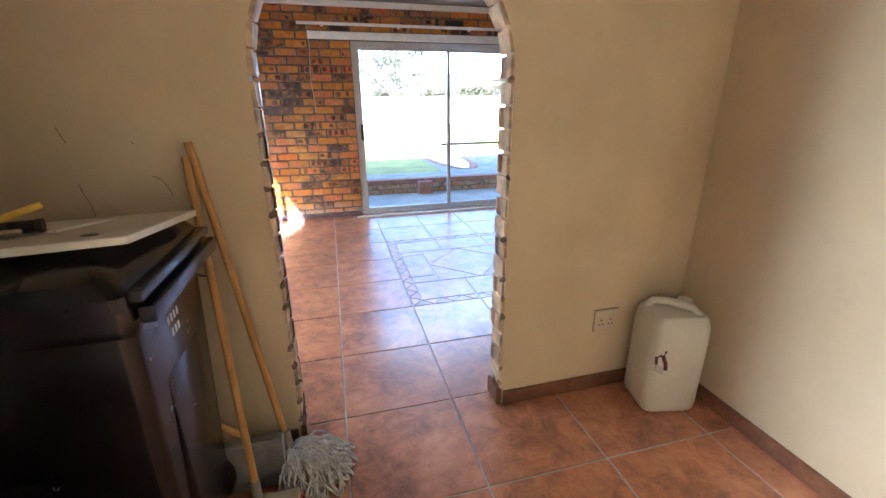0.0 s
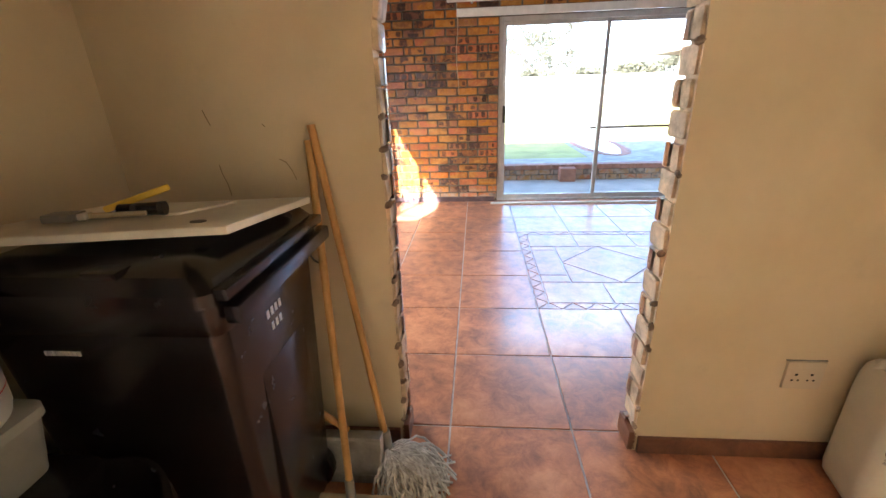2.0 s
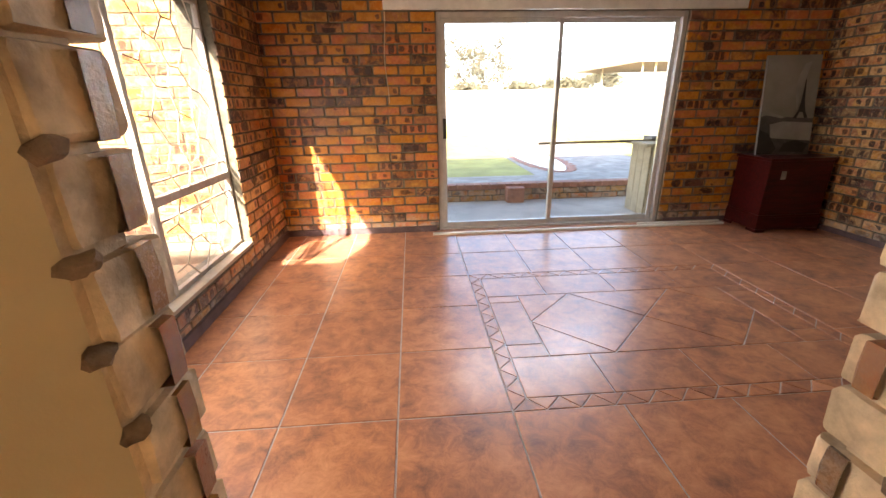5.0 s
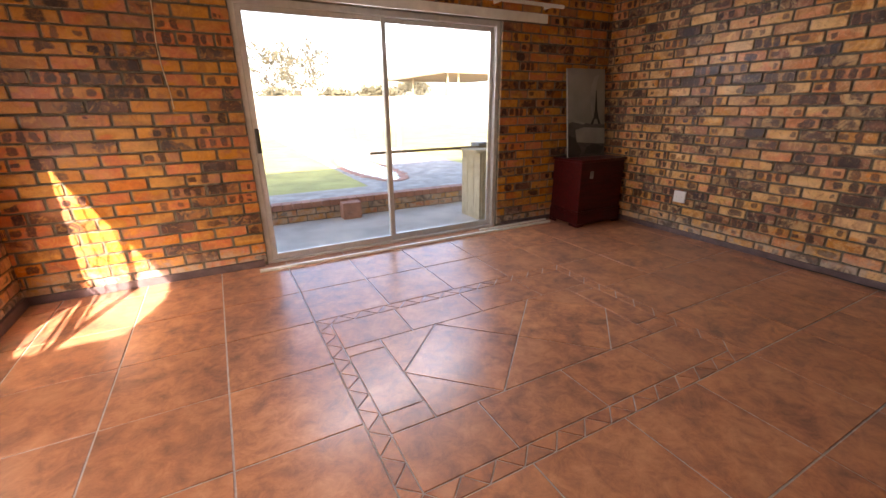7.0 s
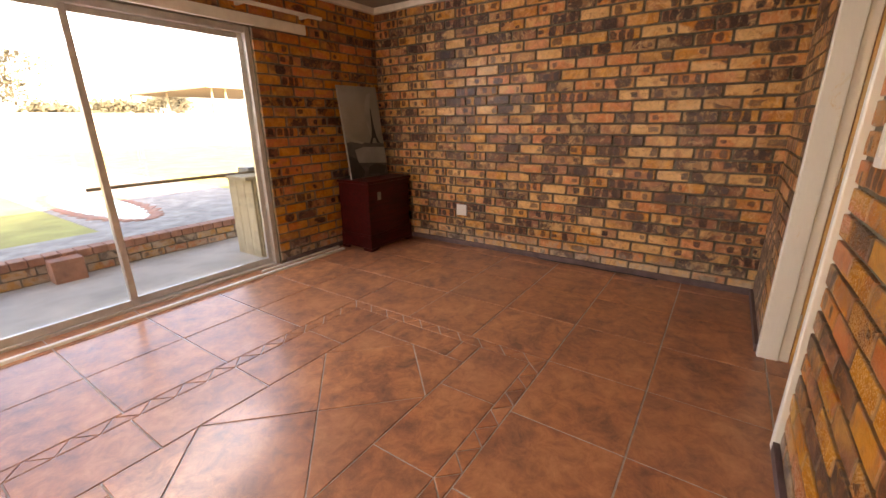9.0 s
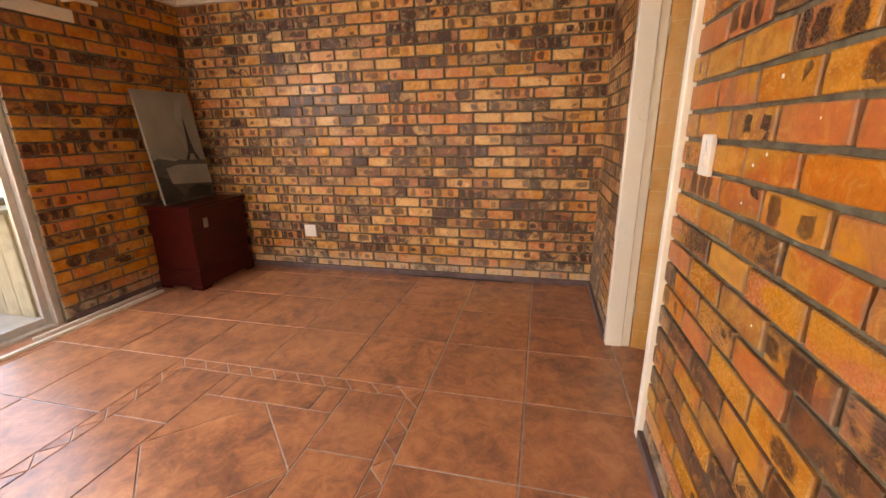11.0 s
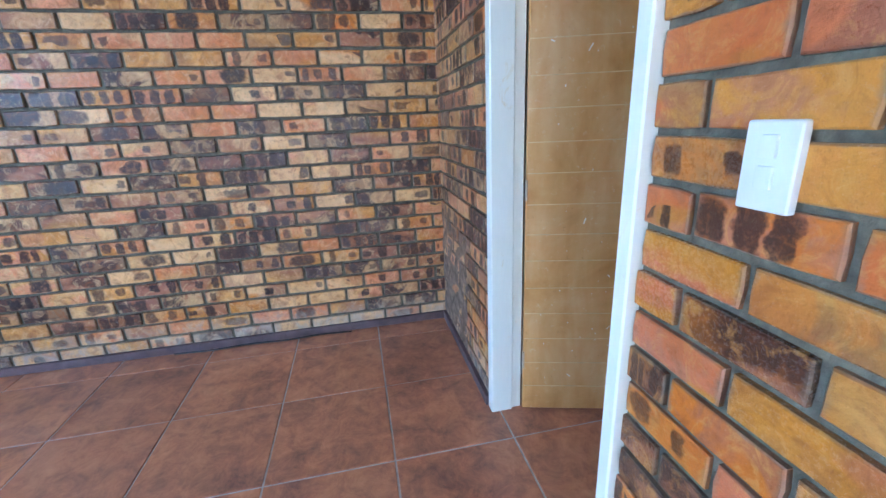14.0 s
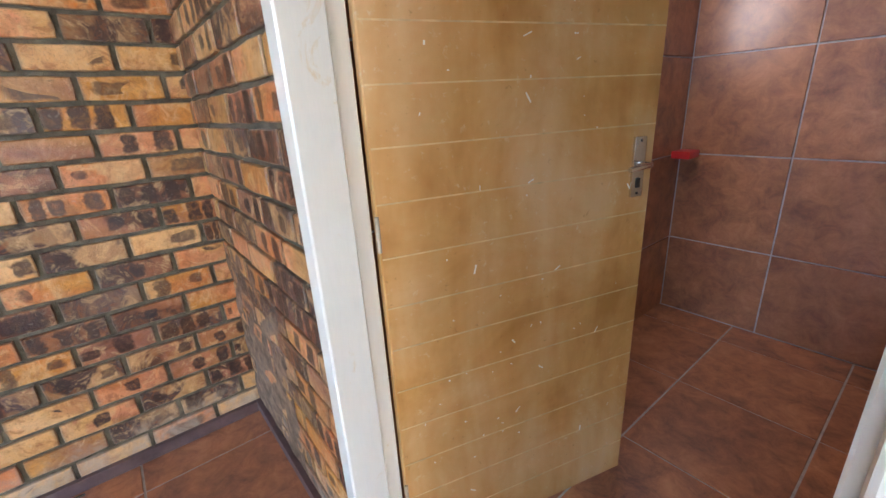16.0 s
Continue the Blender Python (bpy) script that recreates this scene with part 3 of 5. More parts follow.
def slab(outline, name="tile", thick=0.009, inset=JOINT / 2, soft=0.0016):
    """A flat piece from a convex outline, drawn in by half a joint, with its top edge rounded off."""
    pts = [Vector((x, y)) for x, y in outline]
    if sum(a.x * b.y - b.x * a.y for a, b in zip(pts, pts[1:] + pts[:1])) < 0:
        pts.reverse()

    def drawn_in(d):
        out = []
        for i, p in enumerate(pts):
            a, b = (p - pts[i - 1]).normalized(), (pts[(i + 1) % len(pts)] - p).normalized()
            na, nb = Vector((-a.y, a.x)), Vector((-b.y, b.x))
            out.append(p + (na + nb) * (d / max(0.2, 1 + na.dot(nb))))
        return out

    rings = [[(*p, -thick) for p in drawn_in(inset)], [(*p, -soft) for p in drawn_in(inset)], [(*p, 0.0) for p in drawn_in(inset + soft)]]
    n = len(pts)
    verts = [v for ring in rings for v in ring]
    faces = [tuple(range(2 * n, 3 * n))]
    for r in (0, 1):
        faces += [(r * n + i, r * n + (i + 1) % n, (r + 1) * n + (i + 1) % n, (r + 1) * n + i) for i in range(n)]
    me = bpy.data.meshes.new(name)
    me.from_pydata(verts, [], faces)
    return me


def lay(me, material, parent, at, name="tile"):
    if not me.materials:
        me.materials.append(material)
    ob = new(name, me)
    ob.parent = parent
    ob.location = at
    return ob


def lay_grid(x0, x1, y0, y1, step, parent, skip=None):
    """Square tiles on the common grid, cut at the edges of a room."""
    for i in range(math.floor(x0 / step), math.ceil(x1 / step)):
        for j in range(math.floor(y0 / step), math.ceil(y1 / step)):
            a, b, c, d = max(x0, i * step), min(x1, (i + 1) * step), max(y0, j * step), min(y1, (j + 1) * step)
            if b - a < 0.02 or d - c < 0.02:
                continue
            if skip and skip[0] - 1e-6 <= a and b <= skip[2] + 1e-6 and skip[1] - 1e-6 <= c and d <= skip[3] + 1e-6:
                continue
            w, h = round(b - a, 4), round(d - c, 4)
            if (w, h) not in TILE_MESHES:
                TILE_MESHES[w, h] = slab([(0, 0), (w, 0), (w, h), (0, h)])
            lay(TILE_MESHES[w, h], TILE, parent, (a, c, random.uniform(-0.0006, 0.0006)))


def floors():
    lay_grid(WEST, EAST, 0.0, NORTH + 0.06, 0.5, floor, RUG)
    lay_grid(KITCHEN_WEST, KITCHEN_EAST, KITCHEN_BACK, 0.0, 0.5, floor)
    lay_grid(KITCHEN_EAST + 0.12, 4.26, BATH_BACK, 0.0, 0.5, floor)
    # the inlaid rug: a band of triangles round two diamonds
    x0, y0, x1, y1 = RUG
    w = 0.08
    a0, b0, a1, b1 = x0 + w, y0 + w, x1 - w, y1 - w
    for (p, q, r, s), n in (((((x0, y0), (x1, y0), (a0, b0), (a1, b0))), 13), ((((x1, y0), (x1, y1), (a1, b0), (a1, b1))), 10), ((((x1, y1), (x0, y1), (a1, b1), (a0, b1))), 13), ((((x0, y1), (x0, y0), (a0, b1), (a0, b0))), 10)):
        outer = [tuple(Vector(p).lerp(Vector(q), k / n)) for k in range(n + 1)]
        inner = [tuple(Vector(r).lerp(Vector(s), k / (n - 1))) for k in range(n)]
        for k in range(n):
            lay(slab([outer[k], outer[k + 1], inner[k]], inset=0.0028), TILE, floor, (0, 0, 0))
            if k < n - 1:
                lay(slab([inner[k], inner[k + 1], outer[k + 1]], inset=0.0028), TILE, floor, (0, 0, 0))
    lo, mid, hi = 1.39, 1.75, 2.11
    l, r, e = 0.79, 2.23, 1.51
    ca, cb = 1.15, 1.87
    pieces = []
    for ya, yb in ((b0, lo), (hi, b1)):
        xs = [a0, 1.0, 1.5, 2.0, a1]
        pieces += [[(p, ya), (q, ya), (q, yb), (p, yb)] for p, q in zip(xs, xs[1:])]
    for xa, xb in ((a0, l), (r, a1)):
        ys = [lo, 1.51, 2.02, hi]
        pieces += [[(xa, p), (xb, p), (xb, q), (xa, q)] for p, q in zip(ys, ys[1:])]
    pieces += [[(l, mid), (ca, lo), (e, mid), (ca, hi)], [(e, mid), (cb, lo), (r, mid), (cb, hi)],
               [(l, lo), (ca, lo), (l, mid)], [(l, mid), (ca, hi), (l, hi)], [(ca, lo), (cb, lo), (e, mid)], [(e, mid), (cb, hi), (ca, hi)],
               [(cb, lo), (r, lo), (r, mid)], [(r, mid), (r, hi), (cb, hi)]]
    for outline in pieces:
        lay(slab(outline, inset=0.0035), TILE, floor, (0, 0, 0))


def skirting(name, lo, hi, material, label):
    setting(name, rounded(lo, hi, 0.004, 2), material, label, "skirting")


def skirtings():
    h, t = 0.05, 0.022
    room = "dark purple-brown tile skirting along the brick wall"
    skirting("baseboard", (EAST - t, SOUTH_EAST + t, 0), (EAST, NORTH - t, h), SKIRT_TILE, room)
    skirting("baseboard", (SLIDE_R + 0.05, NORTH - t, 0), (EAST, NORTH, h), SKIRT_TILE, room)
    skirting("baseboard", (WEST, NORTH - t, 0), (SLIDE_L - 0.03, NORTH, h + 0.01), SKIRT_TILE, room)
    skirting("baseboard", (WEST, SOUTH + t, 0), (WEST + t, NORTH - t, h + 0.02), SKIRT_TILE, room)
    skirting("baseboard", (DOOR_R + 0.003, SOUTH_EAST, 0), (EAST, SOUTH_EAST + t, h), SKIRT_TILE, room)
    skirting("baseboard", (ARCH_X + ARCH_R + 0.012, SOUTH, 0), (DOOR_L - 0.003, SOUTH + t, h), SKIRT_TILE, room)
    skirting("baseboard", (WEST + t, SOUTH, 0), (ARCH_X - ARCH_R - 0.012, SOUTH + t, h), SKIRT_TILE, room)
    kit = "red-brown tile skirting under the cream plaster"
    k = KITCHEN_FACE
    skirting("baseboard", (ARCH_X + ARCH_R + 0.02, k - 0.016, 0), (KITCHEN_EAST, k, 0.072), DARK_TILE, kit)
    skirting("baseboard", (KITCHEN_EAST - 0.016, KITCHEN_BACK, 0), (KITCHEN_EAST, k - 0.016, 0.072), DARK_TILE, kit)
    skirting("baseboard", (KITCHEN_WEST, k - 0.016, 0), (ARCH_X - ARCH_R - 0.02, k, 0.072), DARK_TILE, kit)
    for x, s in ((ARCH_X + ARCH_R - 0.012, 1), (ARCH_X - ARCH_R + 0.012, -1)):
        a, b = sorted((x, x + s * 0.03))
        skirting("baseboard", (a, k, 0), (b, SOUTH + 0.025, 0.085), DARK_TILE, "tile skirting on the arch's jamb")


# ---- sliding door, pelmet and window ----
def bar(lo, hi, bevel=0.003):
    return rounded(lo, hi, bevel, 1)


def sliding_door():
    d = thing("door_1", "closed two-panel aluminium and glass sliding door to the patio", "sliding door", kind="structure")
    y0, y1 = NORTH + 0.035, NORTH + 0.115
    a, b, top = SLIDE_L, SLIDE_R, SLIDE_TOP
    part("frame", bar((a, y0, -0.02), (a + 0.045, y1, top)), ALU, d)
    part("frame", bar((b - 0.045, y0, -0.02), (b, y1, top)), ALU, d)
    part("frame", bar((a + 0.045, y0, top - 0.05), (b - 0.045, y1, top)), ALU, d)
    part("track", bar((a + 0.045, y0 - 0.01, -0.02), (b - 0.045, y1, 0.022)), ALU, d, "grey aluminium floor track")
    mid = (a + b) / 2 - 0.02
    for x0, x1, yy in ((a + 0.045, mid + 0.03, y0 + 0.012), (mid - 0.01, b - 0.045, y0 + 0.045)):
        panel = new("panel")
        panel.parent = d
        w = 0.042
        part("stile", bar((x0, yy, 0.022), (x0 + w, yy + 0.028, top - 0.05)), ALU, panel)
        part("stile", bar((x1 - w, yy, 0.022), (x1, yy + 0.028, top - 0.05)), ALU, panel)
        part("rail", bar((x0 + w, yy, 0.022), (x1 - w, yy + 0.028, 0.075)), ALU, panel)
        part("rail", bar((x0 + w, yy, top - 0.09), (x1 - w, yy + 0.028, top - 0.05)), ALU, panel)
        g = part("pane", bar((x0 + w, yy + 0.011, 0.075), (x1 - w, yy + 0.016, top - 0.09), 0), GLASS, panel, smooth=False)
        g.visible_shadow = False
    bm = rounded((a + 0.052, y0 - 0.022, 0.93), (a + 0.085, y0 + 0.012, 1.12), 0.006, 2)
    part("door_handle", bm, DARK_METAL, d, "dark metal pull handle")


def pelmet():
    bm = rounded((-0.10, NORTH - 0.03, 2.035), (3.24, NORTH, 2.115), 0.004, 2)
    single("pelmet_board", bm, WHITE, "cream painted wooden board fixed above the sliding door", "pelmet")
    r = thing("curtain_rail", "white metal curtain rail on brackets above the door", "curtain rail")
    part("rail", rounded((-0.20, NORTH - 0.10, 2.165), (3.38, NORTH - 0.075, 2.195), 0.006, 2), WHITE, r)
    for x in (0.05, 0.9, 1.75, 2.6, 3.2):
        part("bracket", rounded((x, NORTH - 0.085, 2.16), (x + 0.025, NORTH + 0.002, 2.20), 0.003, 1), WHITE, r)
    pts = [(-0.10 + 0.012 * math.sin(i * 0.9), NORTH - 0.008, 2.17 - i * 0.10) for i in range(10)]
    single("cord", tube(pts, 0.0035, 6), PLASTER, "thin pale curtain cord hanging against the brick", "cord")
    v = thing("air_brick", "dark louvred air brick set high in the wall", "air vent")
    part("frame", rounded((1.47, NORTH - 0.006, 2.195), (1.70, NORTH + 0.01, 2.275), 0.003, 1), DARK_METAL, v)
    for k in range(4):
        part("slat", rounded((1.485, NORTH - 0.014, 2.203 + k * 0.018), (1.685, NORTH - 0.004, 2.213 + k * 0.018), 0.002, 1), DARK_METAL, v)


def loose_strips():
    single("timber_strip", rounded((0.28, NORTH - 0.158, 0.0), (3.36, NORTH - 0.124, 0.022), 0.005, 2), WHITE, "long white wooden strip lying along the door sill", "timber strip", group="strips on the floor")
    m = rounded((-0.46, -0.011, 0), (0.46, 0.011, 0.02), 0.005, 2)
    single("timber_strip", m, WHITE, "short white wooden strip lying beside the long one", "timber strip", (2.93, NORTH - 0.045, 0), 0.5, group="strips on the floor")


def burglar_bars(y0, y1, z0, z1, x, cells_y, cells_z, seed):
    """Crooked honeycomb of steel rods, each cell bent out of true."""
    rng = random.Random(seed)
    nodes, dy, dz = {}, (y1 - y0) / cells_y, (z1 - z0) / cells_z
    bm = bmesh.new()

    def at(i, j):
        if (i, j) not in nodes:
            inner = 0 < i < cells_y
            lean = dy * 0.19 * (1 if (i + j) % 2 else -1) if inner else 0
            sz = 0.20 * dz if 0 < j < cells_z else 0
            nodes[i, j] = Vector((x, y0 + i * dy + lean + (rng.uniform(-0.16, 0.16) * dy if inner else 0), z0 + j * dz + rng.uniform(-sz, sz)))
        return nodes[i, j]

    for i in range(cells_y + 1):
        for j in range(cells_z + 1):
            for k, l in ((i + 1, j), (i, j + 1)):
                if k > cells_y or l > cells_z or (k > i and (i + j) % 2 == 0):
                    continue
                if (l > j and i in (0, cells_y)) or (k > i and j in (0, cells_z)):
                    continue
                rod = tube([at(i, j), at(k, l)], 0.0042, 5)
                me = bpy.data.meshes.new("rod")
                rod.to_mesh(me)
                rod.free()
                bm.from_mesh(me)
                bpy.data.meshes.remove(me)
    return bm


def west_window():
    w = thing("window_1", "wide steel window with crooked burglar bars and a pale sill", "window", kind="structure")
    x0, x1 = -1.31, -1.27
    m = 1.82
    for a, b in ((WIN_S, WIN_S + 0.035), (m - 0.02, m + 0.02), (WIN_N - 0.035, WIN_N)):
        part("window_frame", bar((x0, a, WIN_SILL), (x1, b, WIN_HEAD)), STEEL, w)
    for z0, z1 in ((WIN_SILL, WIN_SILL + 0.03), (WIN_HEAD - 0.035, WIN_HEAD)):
        for a, b in ((WIN_S + 0.035, m - 0.02), (m + 0.02, WIN_N - 0.035)):
            part("window_frame", bar((x0, a, z0), (x1, b, z1)), STEEL, w)
    part("transom", bar((x0, m + 0.02, 0.765), (x1, WIN_N - 0.035, 0.815)), STEEL, w)
    part("transom", bar((x0 + 0.01, m + 0.02, 0.67), (x1 - 0.01, WIN_N - 0.035, 0.682)), STEEL, w)
    part("transom", bar((x0 + 0.01, m + 0.02, 0.885), (x1 - 0.01, WIN_N - 0.035, 0.897)), STEEL, w)
    for a, b in ((WIN_S + 0.035, m - 0.02), (m + 0.02, WIN_N - 0.035)):
        g = part("pane", bar((-1.292, a, WIN_SILL + 0.03), (-1.288, b, WIN_HEAD - 0.035), 0), GLASS, w, smooth=False)
        g.visible_shadow = False
    part("burglar_bars", burglar_bars(m + 0.02, WIN_N - 0.035, WIN_SILL + 0.03, 0.765, -1.255, 5, 4, 4), BAR_STEEL, w, "thin crooked steel burglar bars")
    part("burglar_bars", burglar_bars(m + 0.02, WIN_N - 0.035, 0.815, WIN_HEAD - 0.035, -1.255, 5, 8, 9), BAR_STEEL, w, "thin crooked steel burglar bars")
    part("window_sill", rounded((-1.268, WIN_S, WIN_SILL - 0.018), (WEST + 0.012, WIN_N, WIN_SILL + 0.006), 0.005, 2), SILL, w, "pale tan sill board")
    k = thing("window_2", "plain kitchen window behind the walk", "window", kind="structure")
    for a, b, c, d in ((-2.75, -2.71, 0.95, 2.05), (-2.19, -2.15, 0.95, 2.05), (-2.71, -2.19, 0.95, 0.99), (-2.71, -2.19, 2.01, 2.05)):
        part("window_frame", bar((-1.24, a, c), (-1.20, b, d)), STEEL, k)


# ---- bathroom door and room ----
def bathroom_door():
    d = thing("door_2", "ajar worn plywood door in a white frame, scratched and paint-spotted", "door", kind="structure")
    back = -0.055
    for x0, x1, front in ((DOOR_L, 2.394, 0.022), (DOOR_R - 0.055, DOOR_R, 0.041)):
        part("door_frame", bar((x0, back, 0), (x1, front, DOOR_TOP - 0.055), 0.004), FRAME_PAINT, d)
    part("door_frame", bar((DOOR_L, back, DOOR_TOP - 0.055), (DOOR_R, 0.04, DOOR_TOP), 0.004), FRAME_PAINT, d)
    for x0, x1 in ((DOOR_L, 2.406), (DOOR_R - 0.042, DOOR_R)):
        part("door_rebate", bar((x0, back - 0.045, 0), (x1, back, DOOR_TOP - 0.042), 0.003), FRAME_PAINT, d)
    leaf = new("leaf")
    leaf.parent = d
    leaf.matrix_world = pose(3.15, -0.098, 0.012, 0, 0, -106.5)
    wide, high, thick = 0.775, 2.0, 0.04
    part("panel", rounded((0, 0, 0), (wide, thick, high), 0.003, 1), DOOR, leaf, "worn brown veneer with scratches and paint spots", smooth=True)
    rng = random.Random(5)
    n = 17
    for i in range(1, n):
        z = high * i / n + rng.uniform(-0.004, 0.004)
        part("groove", rounded((0.004, -0.0010, z), (wide - 0.004, 0.0004, z + 0.0034), 0, 1), DOOR_LINE, leaf, smooth=False)
    for i in range(64):
        x, z = rng.uniform(0.06, wide - 0.05), rng.uniform(0.10, 1.80)
        w, h = rng.uniform(0.0007, 0.0022), rng.choice((rng.uniform(0.001, 0.003), rng.uniform(0.001, 0.003), rng.uniform(0.002, 0.004), rng.uniform(0.006, 0.014)))
        bm = rounded((-w, -0.0009, -h), (w, 0.0004, h), 0, 1)
        s = part("paint_spot", bm, WHITE, leaf, smooth=False)
        s.matrix_local = pose(x, 0, z, 0, rng.uniform(-80, 80))
    hx, hz = wide - 0.055, 1.06
    part("lock_plate", rounded((hx - 0.020, -0.008, hz - 0.070), (hx + 0.020, 0.001, hz + 0.090), 0.004, 2), CHROME, leaf, "chrome lock plate")
    part("lock_cylinder", rounded((hx - 0.007, -0.0105, hz - 0.045), (hx + 0.007, -0.007, hz - 0.018), 0.003, 2), DARK_METAL, leaf, "dark key cylinder")
    for z in (hz - 0.060, hz + 0.080):
        part("screw", rounded((hx - 0.0035, -0.0095, z - 0.0035), (hx + 0.0035, -0.007, z + 0.0035), 0.001, 1), DARK_METAL, leaf)
    part("door_handle", tube([(hx, 0.0, hz + 0.02), (hx, -0.045, hz + 0.02), (hx - 0.015, -0.050, hz + 0.02), (hx - 0.075, -0.050, hz + 0.015)], 0.007, 10), CHROME, leaf, "chrome lever handle")
    for z in (0.25, 1.0, 1.75):
        part("hinge", turned([(0.005, z - 0.04), (0.005, z + 0.04)], 10), BAR_STEEL, leaf)
    b = thing("soap_dish", "small red soap dish on the tiled bathroom wall", "soap dish")
    part("tray", rounded((BATH_EAST - 0.10, BATH_BACK + 0.002, 0.925), (BATH_EAST - 0.005, BATH_BACK + 0.13, 0.965), 0.008, 2), RED, b)


def bathroom_tiles():
    wb, ws = bpy.data.objects["wall_bathroom_back"], bpy.data.objects["wall_bathroom_side"]
    for zi in range(5):
        z0, z1 = max(0.0, zi * 0.49 - 0.04), min(TOP, zi * 0.49 + 0.45)
        x = BATH_EAST
        while x > KITCHEN_EAST + 0.15:
            w = min(0.5, x - KITCHEN_EAST - 0.12)
            me = slab([(0, 0), (w, 0), (w, z1 - z0), (0, z1 - z0)], inset=0.004)
            lay(me, WALL_TILE, wb, (0, 0, 0)).matrix_world = pose(x, BATH_BACK, z0, 90, 0, 180)
            x -= 0.5
        y = BATH_BACK
        while y < KITCHEN_FACE - 0.05:
            w = min(0.5, KITCHEN_FACE - y)
            if zi == 3 and abs(y + 1.7) < 0.1:
                y += 0.5
                continue
            me = slab([(0, 0), (w, 0), (w, z1 - z0), (0, z1 - z0)], inset=0.004)
            lay(me, WALL_TILE, ws, (0, 0, 0)).matrix_world = pose(BATH_EAST, y + w, z0, 90, 0, -90)
            y += 0.5


def plates():
    s = thing("light_switch", "white plastic light switch plate screwed to the brick", "light switch")
    part("plate", rounded((2.072, SOUTH - 0.004, 1.148), (2.148, SOUTH + 0.012, 1.266), 0.006, 3), WHITE_PLASTIC, s)
    for dz in (0.0, 0.04):
        part("rocker", rounded((2.098, SOUTH + 0.010, 1.178 + dz), (2.122, SOUTH + 0.017, 1.208 + dz), 0.003, 2), WHITE_PLASTIC, s)
    b = thing("blank_plate", "square white blanking plate low on the brick wall", "wall plate")
    part("plate", rounded((EAST - 0.014, 2.535, 0.325), (EAST + 0.004, 2.655, 0.44), 0.005, 3), WHITE_PLASTIC, b)
    for dy in (0.03, 0.09):
        part("screw", rounded((EAST - 0.0165, 2.535 + dy - 0.004, 0.378), (EAST - 0.013, 2.535 + dy + 0.004, 0.386), 0.002, 1), ALU, b)
    k = thing("wall_socket", "cream double wall socket sunk in the plaster", "socket")
    y = KITCHEN_FACE
    part("plate", rounded((1.165, y - 0.010, 0.315), (1.288, y + 0.004, 0.425), 0.004, 2), CREAM, k)
    # shadow over the plate's top edge, drawn as a dark strip
    part("surround", rounded((1.160, y - 0.004, 0.425), (1.293, y + 0.004, 0.429), 0.001, 1), GREY_PLASTIC, k, "dark strip drawn as the shadow above the plate")
    for cx, cz, r in ((1.20, 0.375, 0.004), (1.25, 0.375, 0.004), (1.19, 0.352, 0.003), (1.21, 0.352, 0.003), (1.24, 0.352, 0.003), (1.26, 0.352, 0.003)):
        part("socket_hole", rounded((cx - r, y - 0.0115, cz - r), (cx + r, y - 0.009, cz + r), 0, 1), DARK_METAL, k, smooth=False)


floors()
skirtings()
sliding_door()
pelmet()
loose_strips()
west_window()
bathroom_door()
bathroom_tiles()
plates()


# ---- the chest and the picture ----
def chest():
    c = thing("wooden_chest", "dark red mahogany chest with a moulded base in the corner", "chest", (3.44, 3.225, 0))
    w, d, h = 0.66, 0.43, 0.72
    part("body", rounded((0.012, 0.012, 0.16), (w - 0.012, d, h - 0.028), 0.003, 1), CHEST, c)
    part("lid", rounded((-0.006, -0.008, h - 0.028), (w + 0.006, d + 0.004, h), 0.008, 3), CHEST, c)
    part("moulding", rounded((0.002, 0.002, 0.148), (w - 0.002, d, 0.172), 0.008, 3), CHEST, c)
    part("plinth", rounded((0.0, 0.0, 0.03), (w, d, 0.15), 0.004, 1), CHEST, c)
    for x in (0.0, w - 0.13):
        out = [(x, 0), (x + 0.13, 0), (x + 0.13, 0.03), (x, 0.03)]
        out[1 if x == 0 else 0] = (x + (0.09 if x == 0 else 0.04), 0)
        part("foot", prism(out, 0.02), CHEST, c, smooth=False)
    for y in (0.02, d - 0.10):
        part("foot", rounded((0, y, 0), (0.02, y + 0.1, 0.03), 0.002, 1), CHEST, c)
        part("foot", rounded((w - 0.02, y, 0), (w, y + 0.1, 0.03), 0.002, 1), CHEST, c)
    part("lock_plate", rounded((0.14, 0.006, 0.52), (0.19, 0.014, 0.60), 0.003, 1), GREY_PLASTIC, c, "dull metal lock plate")


